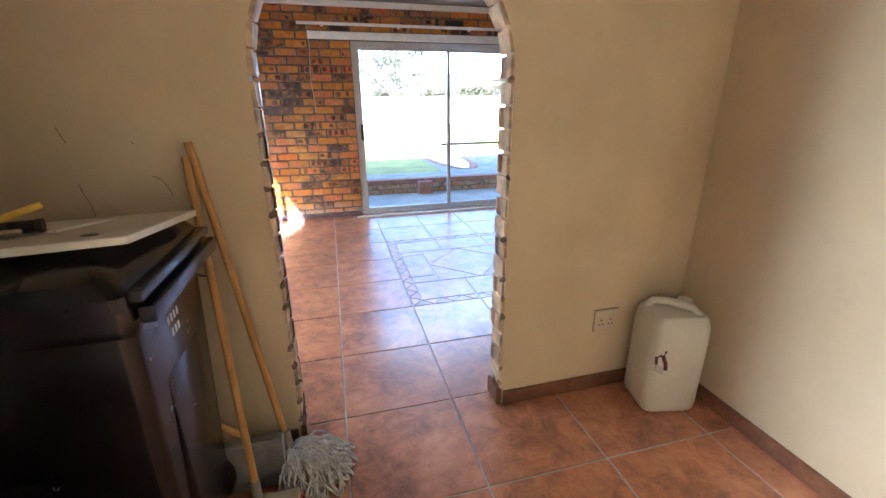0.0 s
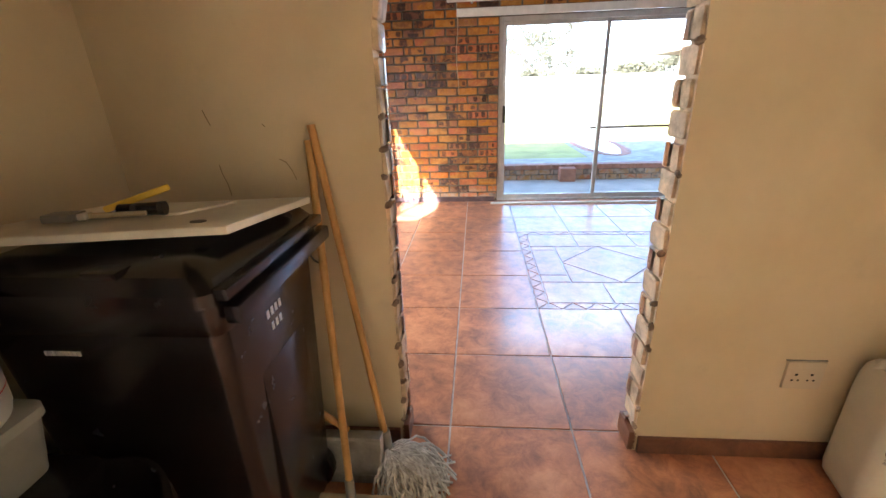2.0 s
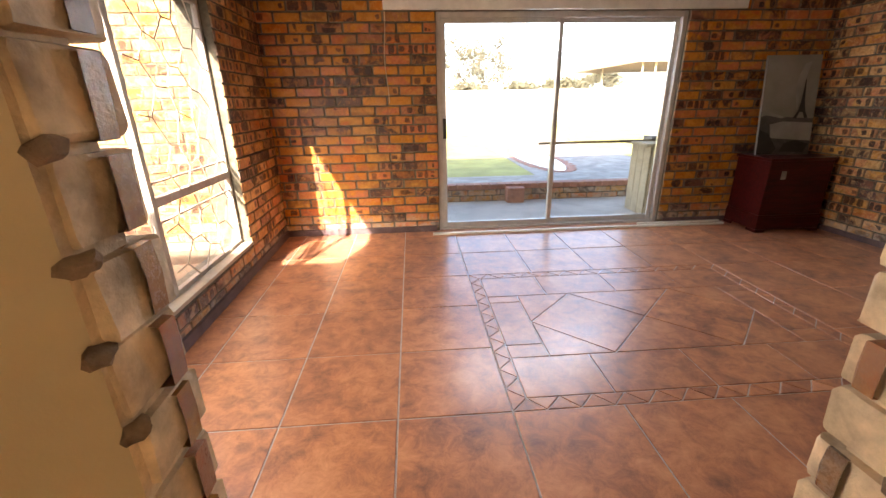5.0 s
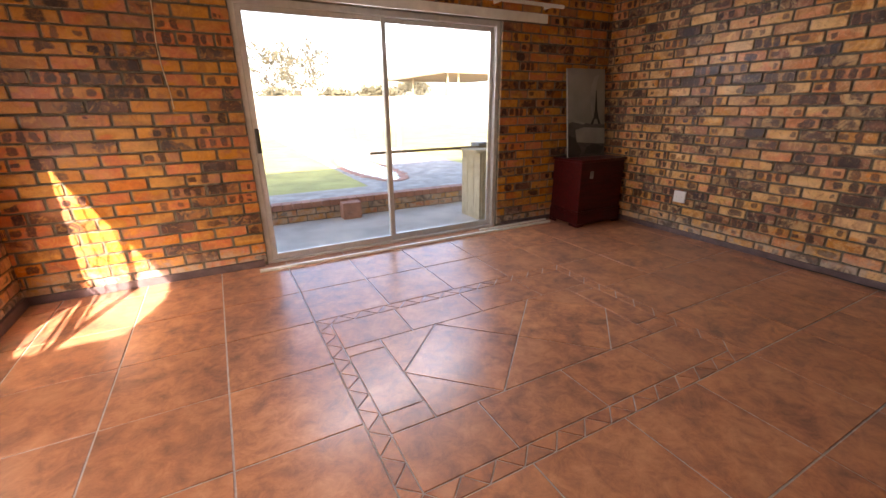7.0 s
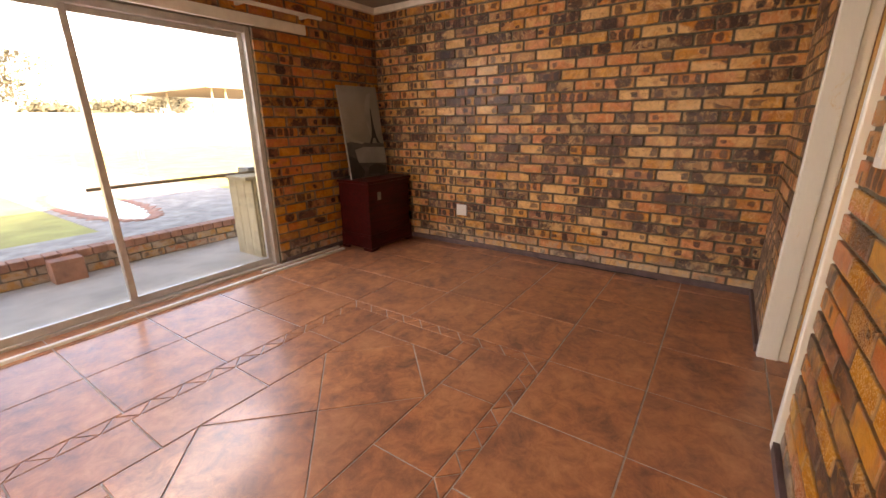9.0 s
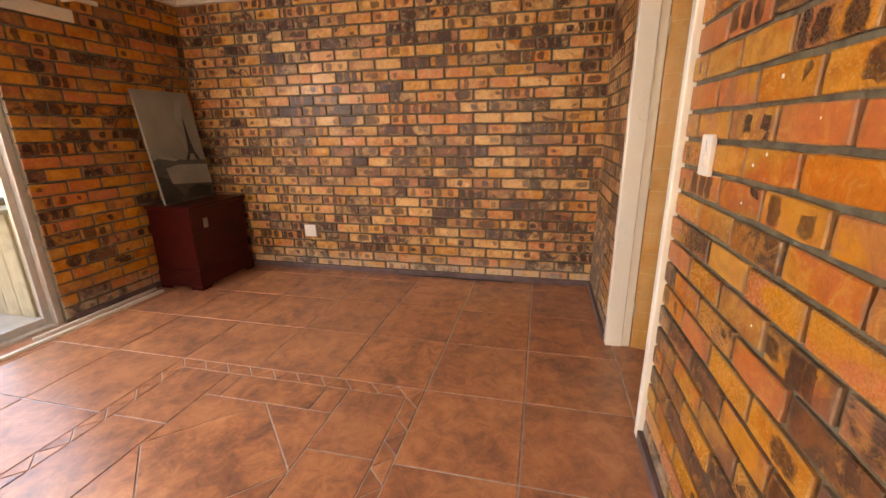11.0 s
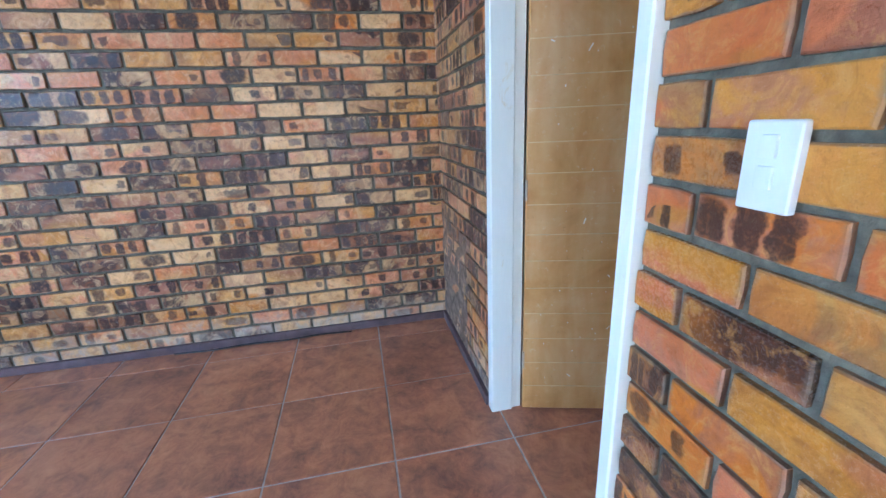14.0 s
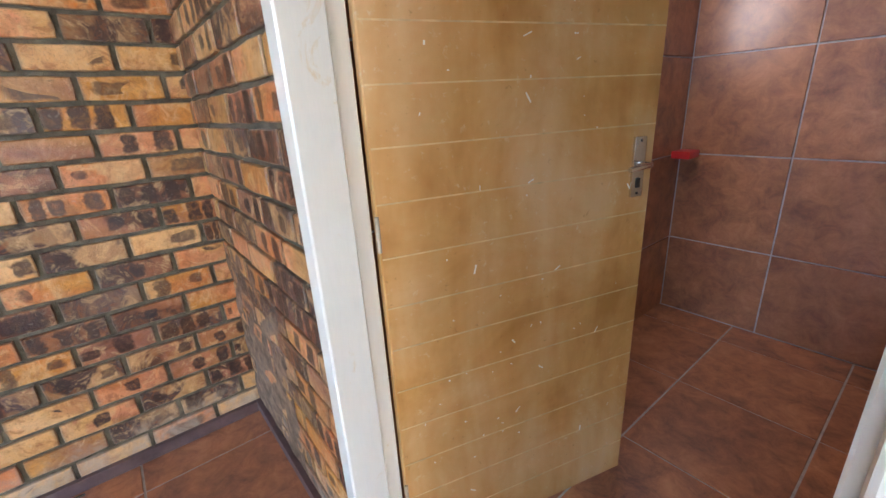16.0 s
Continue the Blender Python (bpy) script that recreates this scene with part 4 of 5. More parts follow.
def picture():
    p = thing("canvas_picture", "grey canvas print of a river tower leaning on the wall", "picture")
    m = pose(3.49, 3.49, 0.722, -8, 0, -4)
    w, h, t = 0.52, 0.92, 0.022
    pieces = [("canvas", rounded((0, 0, 0), (w, t, h), 0.003, 1), POSTER_SKY)]
    pieces.append(("print", prism([(0.004, 0.004), (w - 0.004, 0.004), (w - 0.004, 0.34), (w * 0.6, 0.35), (w * 0.3, 0.37), (0.004, 0.41)], 0.001), POSTER_MID))
    pieces.append(("print", prism([(0.12, 0.16), (w - 0.004, 0.13), (w - 0.004, 0.30), (0.22, 0.315), (0.10, 0.29)], 0.001), POSTER_PALE))
    pieces.append(("print", prism([(0.004, 0.004), (0.15, 0.004), (0.19, 0.06), (0.10, 0.20), (0.004, 0.24)], 0.001), POSTER_DARK))
    pieces.append(("print", prism([(0.22, 0.03), (w - 0.06, 0.02), (w - 0.02, 0.10), (0.36, 0.14), (0.26, 0.11)], 0.001), POSTER_DARK))
    pieces.append(("print", prism([(0.31, 0.345), (0.345, 0.345), (0.37, 0.40), (0.40, 0.40), (0.42, 0.345), (0.455, 0.345), (0.42, 0.42), (0.405, 0.50), (0.392, 0.70), (0.386, 0.70), (0.37, 0.50), (0.355, 0.42)], 0.001), POSTER_DARK))
    pieces.append(("print", prism([(0.30, 0.60), (0.34, 0.40), (0.36, 0.62), (0.42, 0.86), (0.36, 0.84), (0.31, 0.72)], 0.0006), POSTER_PALE))
    pieces.append(("print", prism([(0.004, 0.36), (0.05, 0.375), (0.20, 0.345), (0.24, 0.355), (0.10, 0.395), (0.004, 0.42)], 0.0006), POSTER_PALE))
    for i, (name, bm, mat) in enumerate(pieces):
        if i:
            bmesh.ops.translate(bm, vec=(0, -0.0012 - 0.0011 * i, 0), verts=bm.verts)
        ob = part(name, bm, mat, p, smooth=False)
        ob.matrix_world = m


chest()
picture()


# ---- kitchen things ----
def loft(rings):
    """A body through closed rings of equal length."""
    bm = bmesh.new()
    made = [[bm.verts.new(p) for p in ring] for ring in rings]
    n = len(rings[0])
    for a, b in zip(made, made[1:]):
        for i in range(n):
            bm.faces.new((a[i], a[(i + 1) % n], b[(i + 1) % n], b[i]))
    bm.faces.new(list(reversed(made[0])))
    bm.faces.new(made[-1])
    bmesh.ops.recalc_face_normals(bm, faces=bm.faces)
    return bm


def rounded_ring(x0, x1, y0, y1, z, r=0.03, k=4):
    pts = []
    for cx, cy, a0 in ((x1 - r, y1 - r, 0), (x0 + r, y1 - r, 90), (x0 + r, y0 + r, 180), (x1 - r, y0 + r, 270)):
        for i in range(k + 1):
            a = radians(a0 + 90 * i / k)
            pts.append((cx + r * math.cos(a), cy + r * math.sin(a), z))
    return pts


def wheelie_bin():
    b = thing("wheelie_bin", "black plastic wheelie bin with its lid shut, against the wall", "wheelie bin")
    x0, x1, y0, y1 = -0.90, -0.36, -0.72, -0.24
    part("body", loft([rounded_ring(x0 + 0.05, x1 - 0.05, y0 + 0.06, y1 - 0.05, 0.05), rounded_ring(x0 + 0.045, x1 - 0.045, y0 + 0.05, y1 - 0.045, 0.08), rounded_ring(x0 + 0.01, x1 - 0.015, y0 + 0.015, y1 - 0.01, 0.84), rounded_ring(x0 + 0.01, x1 - 0.015, y0 + 0.015, y1 - 0.01, 0.90)]), BLACK, b)
    part("rim", loft([rounded_ring(x0 - 0.008, x1 + 0.002, y0 - 0.006, y1 + 0.006, 0.875), rounded_ring(x0 - 0.012, x1 + 0.006, y0 - 0.012, y1 + 0.01, 0.89), rounded_ring(x0 - 0.012, x1 + 0.006, y0 - 0.012, y1 + 0.01, 0.935)]), BLACK, b)
    part("lid", loft([rounded_ring(x0 - 0.018, x1 + 0.004, y0 - 0.02, y1 + 0.015, 0.936), rounded_ring(x0 - 0.018, x1 + 0.004, y0 - 0.02, y1 + 0.015, 0.962), rounded_ring(x0 + 0.0, x1 - 0.02, y0 + 0.0, y1 + 0.0, 0.99), rounded_ring(x0 + 0.06, x1 - 0.07, y0 + 0.06, y1 - 0.05, 1.005)]), BLACK, b)
    part("handle", rounded((x1 + 0.012, y0 + 0.0, 0.90), (x1 + 0.045, y1 - 0.0, 0.936), 0.009, 2), BLACK, b)
    part("lid_grip", rounded((x0 + 0.30, y0 - 0.005, 0.985), (x1 - 0.17, y0 + 0.05, 1.000), 0.006, 2), BLACK, b)
    part("hinge_bar", rounded((x1 - 0.005, y0 + 0.0, 0.945), (x1 + 0.028, y1 - 0.0, 0.968), 0.006, 2), BLACK, b)
    part("ridge", rounded((x1 - 0.055, y0 + 0.12, 0.30), (x1 - 0.018, y1 - 0.12, 0.70), 0.014, 2), BLACK, b)
    for y in (y0 + 0.05, y1 - 0.09):
        w = turned([(0.06, 0), (0.095, 0.004), (0.1, 0.012), (0.1, 0.038), (0.095, 0.046), (0.06, 0.05)], 24)
        bmesh.ops.transform(w, matrix=pose(x1 - 0.125, y, 0.1, -90), verts=w.verts)
        part("wheel", w, BLACK, b)
    # moulded lettering too worn to keep: plain pale bars
    for z, ys in ((0.815, (-0.535, -0.515, -0.495, -0.475)), (0.778, (-0.52, -0.50, -0.48))):
        x = x1 - 0.045 + 0.03 * (z - 0.08) / 0.76
        for y in ys:
            part("printed_mark", rounded((x - 0.004, y - 0.0055, z - 0.0095), (x + 0.0015, y + 0.0055, z + 0.0095), 0, 1), MARK, b, smooth=False)
    for i in range(9):
        part("printed_mark", rounded((x0 + 0.14 + i * 0.009, y0 + 0.013, 0.815), (x0 + 0.146 + i * 0.009, y0 + 0.0155, 0.825), 0, 1), MARK, b, smooth=False)
    b.scale = (1, 1, 1.035)


def board_and_tools():
    # a loose shelf board on the lid, with a painting tray and brushes on it
    out = [(-0.93, -0.71), (-0.385, -0.60), (-0.345, -0.27), (-0.86, -0.37)]
    s = thing("shelf_board", "loose cream melamine shelf board lying on the bin lid", "board")
    me = slab(out, "panel", 0.017, 0.0, 0.002)
    me.materials.append(BOARD)
    ob = new("panel", me)
    ob.parent, ob.location = s, (0, 0, 1.024)
    for x, y in ((-0.47, -0.56), (-0.86, -0.64)):
        hole = turned([(0.017, 0), (0.017, 0.0015)], 18)
        bmesh.ops.scale(hole, vec=(1.0, 0.8, 1), verts=hole.verts)
        h = part("cam_hole", hole, DARK_METAL, s)
        h.location = (x, y, 1.024)
    t = 1.0245
    tray = slab([(-0.82, -0.52), (-0.56, -0.50), (-0.50, -0.36), (-0.80, -0.38)], "sheet", 0.006, 0.0, 0.001)
    tray.materials.append(BOARD)
    tr = new("offcut_sheet", tray)
    tr.location = (0, 0, t + 0.0062)
    tagged(tr, "small cream board offcut under the paint brushes", "board")
    b = thing("paint_brush", "paint brush with a grey head and a wooden handle", "brush", (-0.70, -0.52, t + 0.0065), 24)
    part("bristles", rounded((-0.05, -0.032, 0), (0.03, 0.032, 0.024), 0.008, 2), GREY_PLASTIC, b)
    part("ferrule", rounded((0.03, -0.02, 0.002), (0.055, 0.02, 0.02), 0.004, 1), ALU, b)
    part("handle", tube([(0.05, 0, 0.011), (0.10, 0, 0.011), (0.20, 0, 0.011)], 0.009, 8, 0.007), PALLET, b)
    y = thing("scraper", "scraper with a bright yellow plastic handle", "scraper", (-0.66, -0.47, t + 0.0065), 28)
    part("blade", rounded((-0.03, -0.03, 0.002), (0.03, 0.03, 0.005), 0.001, 1), ALU, y)
    hd = part("handle", rounded((0.02, -0.011, 0.002), (0.20, 0.011, 0.022), 0.008, 3), YELLOW, y)
    hd.matrix_local = pose(0, 0, 0, 0, -17, 0)
    k = thing("torch", "short black plastic torch lying on the board", "torch", (-0.53, -0.46, t + 0.029), 12)
    bm = tube([(-0.075, 0, 0), (-0.03, 0, 0), (-0.02, 0, 0), (0.05, 0, 0)], 0.020, 14, 0.022)
    part("barrel", bm, BLACK, k)
    part("cap", tube([(0.05, 0, 0), (0.068, 0, 0)], 0.0235, 14), DARK_METAL, k)
    # the board lies tilted on the lid, and its load with it
    tilt = pose(0, -0.30, 1.061, -4.0) @ pose(0, 0.30, -1.024)
    for ob, m in ((s, pose(0, 0, 0)), (tr, pose(0, 0, t + 0.0062)),
                  (b, pose(-0.745, -0.575, t + 0.0065, 0, 0, 14) @ Matrix.Diagonal((0.75, 0.75, 0.75, 1))),
                  (y, pose(-0.715, -0.535, t + 0.0065, 0, 0, 34) @ Matrix.Diagonal((0.75, 0.75, 0.75, 1))),
                  (k, pose(-0.615, -0.525, t + 0.0205, 0, 0, 14) @ Matrix.Diagonal((0.65, 0.65, 0.65, 1)))):
        ob.matrix_world = tilt @ m


def arc_band(profile, a0, a1, n=24):
    """A thin skin wrapped part of the way round an upright axis."""
    bm = bmesh.new()
    rings = [[bm.verts.new((r * math.cos(radians(a0 + (a1 - a0) * i / n)), r * math.sin(radians(a0 + (a1 - a0) * i / n)), z)) for i in range(n + 1)] for r, z in profile]
    for p, q in zip(rings, rings[1:]):
        for i in range(n):
            bm.faces.new((p[i], p[i + 1], q[i + 1], q[i]))
    return bm


def bucket_stack():
    crate = thing("black_crate", "black plastic crate under the stacked pails", "crate")
    x0, x1, y0, y1 = -1.02, -0.66, -1.04, -0.76
    part("body", loft([rounded_ring(x0 + 0.02, x1 - 0.02, y0 + 0.02, y1 - 0.02, 0.0), rounded_ring(x0, x1, y0, y1, 0.60)]), BLACK, crate)
    part("rim", loft([rounded_ring(x0 - 0.006, x1 + 0.006, y0 - 0.006, y1 + 0.006, 0.60), rounded_ring(x0 - 0.006, x1 + 0.006, y0 - 0.006, y1 + 0.006, 0.63)]), BLACK, crate)
    tub = thing("storage_tub", "cloudy grey plastic tub standing on the crate", "tub", (-0.85, -0.895, 0.63))
    part("body", loft([rounded_ring(-0.15, 0.10, -0.12, 0.12, 0.0), rounded_ring(-0.16, 0.125, -0.13, 0.13, 0.13)]), TUB, tub)
    part("lid", loft([rounded_ring(-0.165, 0.13, -0.135, 0.135, 0.13), rounded_ring(-0.165, 0.13, -0.135, 0.135, 0.15), rounded_ring(-0.14, 0.11, -0.115, 0.115, 0.158)]), TUB, tub)
    p = thing("paint_pail", "white plastic pail with a red label, stacked on the tub", "pail", (-0.832, -0.885, 0.788))
    part("body", turned([(0.112, 0), (0.120, 0.006), (0.124, 0.02), (0.134, 0.215), (0.139, 0.22), (0.139, 0.233)], 40), WHITE_PLASTIC, p)
    part("lid", turned([(0.141, 0.233), (0.143, 0.236), (0.143, 0.244), (0.126, 0.247)], 40), WHITE_PLASTIC, p)
    part("handle", turned([(0.1395, 0.222), (0.147, 0.224), (0.147, 0.23), (0.1395, 0.232)], 40, False), BLACK, p, "black wire handle round the rim")
    part("label", arc_band([(0.1275, 0.068), (0.1302, 0.118)], -130, 16), RED, p, "red paper label")
    part("line", arc_band([(0.1271, 0.060), (0.1272, 0.063)], -130, 75), RED, p, "thin red printed line")
    part("line", arc_band([(0.1348, 0.196), (0.1349, 0.199)], -130, 75), RED, p, "thin red printed line")
    u = thing("plastic_jar", "white plastic tub with a black lid on the pail", "jar", (-0.83, -0.885, 1.036))
    part("body", turned([(0.125, 0), (0.132, 0.006), (0.140, 0.11), (0.148, 0.118), (0.148, 0.135), (0.140, 0.140), (0.120, 0.172)], 40), WHITE_PLASTIC, u)
    part("lid", turned([(0.12, 0.172), (0.176, 0.178), (0.182, 0.186), (0.172, 0.192), (0.10, 0.198)], 40), BLACK, u)
    k = thing("black_pail", "tall black plastic pail in front of the bin", "pail", (-0.62, -0.905, 0))
    part("body", turned([(0.115, 0), (0.12, 0.01), (0.155, 0.59), (0.166, 0.595), (0.166, 0.615), (0.155, 0.618), (0.147, 0.59), (0.112, 0.03), (0.0, 0.028)], 36, False), BLACK, k)
    pts = [(0.168 * math.cos(a), 0.168 * math.sin(a), 0.60 - 0.10 * math.sin((a + 1.2) / 2.6 * math.pi)) for a in [-1.2 + 2.6 * i / 14 for i in range(15)]]
    part("handle", tube(pts, 0.006, 6), BLACK, k)
    # height and south end are added, to cast a shade edge on the east wall
    f = thing("white_cupboard", "white laminate cupboard beside the stacked pails, made tall to block window light", "cupboard")
    part("body", rounded((-1.03, -2.06, 0.06), (-0.545, -1.075, 2.2), 0.006, 2), WHITE_PLASTIC, f)
    part("door", rounded((-0.543, -2.055, 0.08), (-0.525, -1.08, 2.18), 0.004, 2), WHITE_PLASTIC, f)
    part("plinth", rounded((-1.03, -1.97, 0.0), (-0.58, -1.09, 0.06), 0.002, 1), WHITE_PLASTIC, f)


def broom_and_mop():
    b = thing("broom", "wooden broom with red bristles leaning on the wall", "broom")
    foot, tip = Vector((-0.30, -0.405, 0.10)), Vector((-0.392, -0.108, 1.19))
    part("handle", tube([foot, foot.lerp(tip, 0.5), tip], 0.0125, 12), STICK, b)
    part("ferrule", tube([foot - (tip - foot).normalized() * 0.03, foot + (tip - foot).normalized() * 0.05], 0.016, 12), GREY_PLASTIC, b, "grey plastic socket")
    part("head", rounded((-0.42, -0.445, 0.055), (-0.165, -0.395, 0.088), 0.008, 3), PALLET, b, "pale wooden head")
    rng = random.Random(3)
    bm = bmesh.new()
    for i in range(26):
        for j in range(5):
            x, y = -0.412 + i * 0.0096, -0.438 + j * 0.009
            sx, sy = (i - 12.5) * 0.0022 + rng.uniform(-0.004, 0.004), (j - 2) * 0.006 - 0.004 + rng.uniform(-0.004, 0.004)
            base = [bm.verts.new((x + dx, y + dy, 0.056)) for dx, dy in ((-0.004, -0.004), (0.004, -0.004), (0.004, 0.004), (-0.004, 0.004))]
            end = [bm.verts.new((x + sx + dx * 1.3, y + sy + dy * 1.3, 0.001 + rng.uniform(0, 0.004))) for dx, dy in ((-0.004, -0.004), (0.004, -0.004), (0.004, 0.004), (-0.004, 0.004))]
            for q in range(4):
                bm.faces.new((base[q], base[(q + 1) % 4], end[(q + 1) % 4], end[q]))
            bm.faces.new(end)
    bmesh.ops.recalc_face_normals(bm, faces=bm.faces)
    part("bristles", bm, RED_BRISTLE, b, "short red plastic bristles", smooth=False)["kind"] = "stuff"
    m = thing("mop", "string mop with a wooden handle and grey cotton strands", "mop")
    foot, tip = Vector((-0.215, -0.225, 0.14)), Vector((-0.378, -0.106, 1.235))
    part("handle", tube([foot, foot.lerp(tip, 0.5), tip], 0.0125, 12), STICK, m)
    part("ferrule", tube([foot - (tip - foot).normalized() * 0.035, foot + (tip - foot).normalized() * 0.045], 0.019, 12), GREY_PLASTIC, m, "grey plastic clamp")
    bm = bmesh.new()
    for i in range(125):
        a = rng.uniform(-2.3, 0.95)
        reach = rng.uniform(0.09, 0.165)
        start = Vector((-0.19, -0.245, 0.125)) + Vector((rng.uniform(-0.02, 0.02), rng.uniform(-0.02, 0.02), rng.uniform(-0.015, 0.012)))
        way = Vector((math.cos(a), math.sin(a), 0)) * reach + Vector((0.055, -0.02, 0))
        pts = []
        for k in range(7):
            f = k / 6
            h = 0.105 * (1 - f ** 1.7) + 0.03 * math.sin(f * 3.1) + 0.006
            side = Vector((-way.y, way.x, 0)) * (0.20 * math.sin(f * 7 + i) * f)
            pts.append(Vector((start.x, start.y, 0)) + way * f + side + Vector((0, 0, max(0.006, h + rng.uniform(-0.004, 0.004)))))
        rod = tube(pts, 0.0048, 5)
        me = bpy.data.meshes.new("strand")
        rod.to_mesh(me)
        rod.free()
        bm.from_mesh(me)
        bpy.data.meshes.remove(me)
    part("mop_head", bm, MOP, m, "matted grey cotton strands")["kind"] = "stuff"
    d = thing("dustpan", "cloudy grey plastic dustpan standing behind the broom", "dustpan", (-0.325, -0.285, 0), 0)
    lean = pose(0, 0, 0.002, -12)
    part("pan", rounded((-0.105, -0.004, 0.0), (0.105, 0.004, 0.205), 0.003, 2), PAN, d).matrix_local = lean
    for x in (-0.105, 0.097):
        part("side", rounded((x, -0.04, 0.012), (x + 0.008, -0.002, 0.20), 0.003, 2), PAN, d).matrix_local = lean
    part("lip", rounded((-0.105, -0.045, 0.192), (0.105, -0.002, 0.205), 0.003, 2), PAN, d).matrix_local = lean
    part("rib", rounded((-0.09, -0.008, 0.03), (0.09, -0.003, 0.036), 0.002, 1), PAN, d).matrix_local = lean
    part("handle", tube([(-0.02, 0.04, 0.205), (-0.09, 0.03, 0.28), (-0.17, 0.02, 0.36)], 0.012, 10), STICK, d, "short wooden handle")
    part("hook", tube([(-0.15 + 0.0 + 0.03 * math.cos(t), 0.0, 0.84 + 0.045 * math.sin(t)) for t in [2.4 + 0.42 * i for i in range(8)]], 0.0035, 6), DARK_METAL, b, "bent wire hook")
    bpy.data.objects["hook"].location = (-0.26, -0.115, 0)


def jerrycan():
    j = thing("jerrycan", "white plastic jerrycan with a moulded grip, in the corner", "jerrycan", (1.455, -0.245, 0), -12)
    w, d = 0.128, 0.112
    rings = []
    for z, k in ((0.0, 0.90), (0.012, 0.97), (0.04, 1.0), (0.20, 1.0), (0.36, 1.0), (0.42, 0.98), (0.455, 0.93), (0.475, 0.82)):
        rings.append(rounded_ring(-w * k, w * k, -d * k, d * k, z, 0.045 * k, 5))
    part("body", loft(rings), CAN, j)
    part("grip", tube([(-0.10, 0.05, 0.455), (-0.085, 0.03, 0.505), (-0.04, 0.0, 0.515), (0.05, -0.045, 0.50), (0.085, -0.06, 0.46)], 0.017, 12), CAN, j)
    cap = part("cap", turned([(0.03, 0), (0.03, 0.025), (0.026, 0.03)], 20), CAN, j)
    cap.location = (0.075, 0.045, 0.47)
    y = -d - 0.0005
    part("printed_label", tube([(-0.108, y, 0.268), (-0.112, y, 0.300), (-0.092, y, 0.308), (-0.082, y, 0.300), (-0.072, y, 0.330)], 0.0065, 8), PURPLE, j)
    part("printed_label", tube([(-0.082, y, 0.300), (-0.066, y, 0.268), (-0.062, y, 0.236)], 0.0085, 8), PURPLE, j)
    for k in range(3):
        bar_m = part("printed_line", rounded((-0.024, -0.0008, -0.004), (0.024, 0.001, 0.004), 0, 1), MARK, j, smooth=False)
        bar_m.matrix_local = pose(-0.090, -d, 0.252 - k * 0.013, 0, 32, 0)
    part("ridge", rounded((-0.02, -d - 0.002, 0.17), (0.015, -d + 0.004, 0.185), 0.003, 2), CAN, j)


wheelie_bin()
board_and_tools()
bucket_stack()
broom_and_mop()
jerrycan()


# ---- outdoors ----
def ground_sheet():
    bm = bmesh.new()
    vs = [bm.verts.new(p) for p in ((-400, -400, -0.13), (400, -400, -0.13), (400, 400, -0.13), (-400, 400, -0.13))]
    bm.faces.new(vs)
    setting("ground", bm, SAND, "pale dry earth reaching to the horizon", "ground")
    setting("patio", rounded((-1.6, NORTH + 0.235, -0.125), (7.0, 5.40, -0.10), 0.01, 1), CONCRETE, "worn grey concrete patio slab", "patio")
    setting("pavement", rounded((-6.0, -1.0, -0.127), (-1.435, NORTH + 0.2, -0.10), 0.01, 1), PAVING, "tan paving beside the house", "pavement")
    bm = bmesh.new()
    box_into(bm, (-12, 6.30, -0.12), (2.12, 25.9, 0.09))
    box_into(bm, (4.75, 6.30, -0.12), (14.0, 25.9, 0.09))
    setting("lawn", bm, LAWN, "dry yellow-green lawn raised above the patio", "lawn")
    setting("path", rounded((-6, 5.52, -0.12), (9.0, 6.30, 0.098), 0.008, 1), STONE, "grey paved strip behind the low garden wall", "path")
    setting("pool_deck", rounded((2.125, 6.305, -0.12), (4.745, 25.9, 0.094), 0.006, 1), STONE, "pale grey stone paving round the pool", "paving")
    cx, cy, rx, ry = 2.70, 8.45, 0.36, 1.85
    bm = turned([(1.0, 0.0), (1.0, 0.012)], 40)
    bmesh.ops.scale(bm, vec=(rx, ry, 1), verts=bm.verts)
    single("pool", bm, POOL, "still turquoise water of a small garden pool", "pool", (cx, cy, 0.0885), kind="structure")
    edging = thing("pool_edge", "curved red brick edging round the pool", "edging", kind="structure")
    n = 40
    stone = mesh_from("brick", rounded((-0.05, -0.085, 0), (0.05, 0.085, 0.016), 0.005, 1), RED_PAVER)
    for i in range(n):
        a = 2 * math.pi * i / n
        o = new("brick", stone)
        o.parent = edging
        o.matrix_world = pose(cx + (rx + 0.07) * math.cos(a), cy + (ry + 0.07) * math.sin(a), 0.09, 0, 0, math.degrees(a)) @ Matrix.Diagonal((1, 0.75 if abs(math.sin(a)) > 0.97 else 1.2 if abs(math.sin(a)) > 0.8 else 2.0, 1, 1))


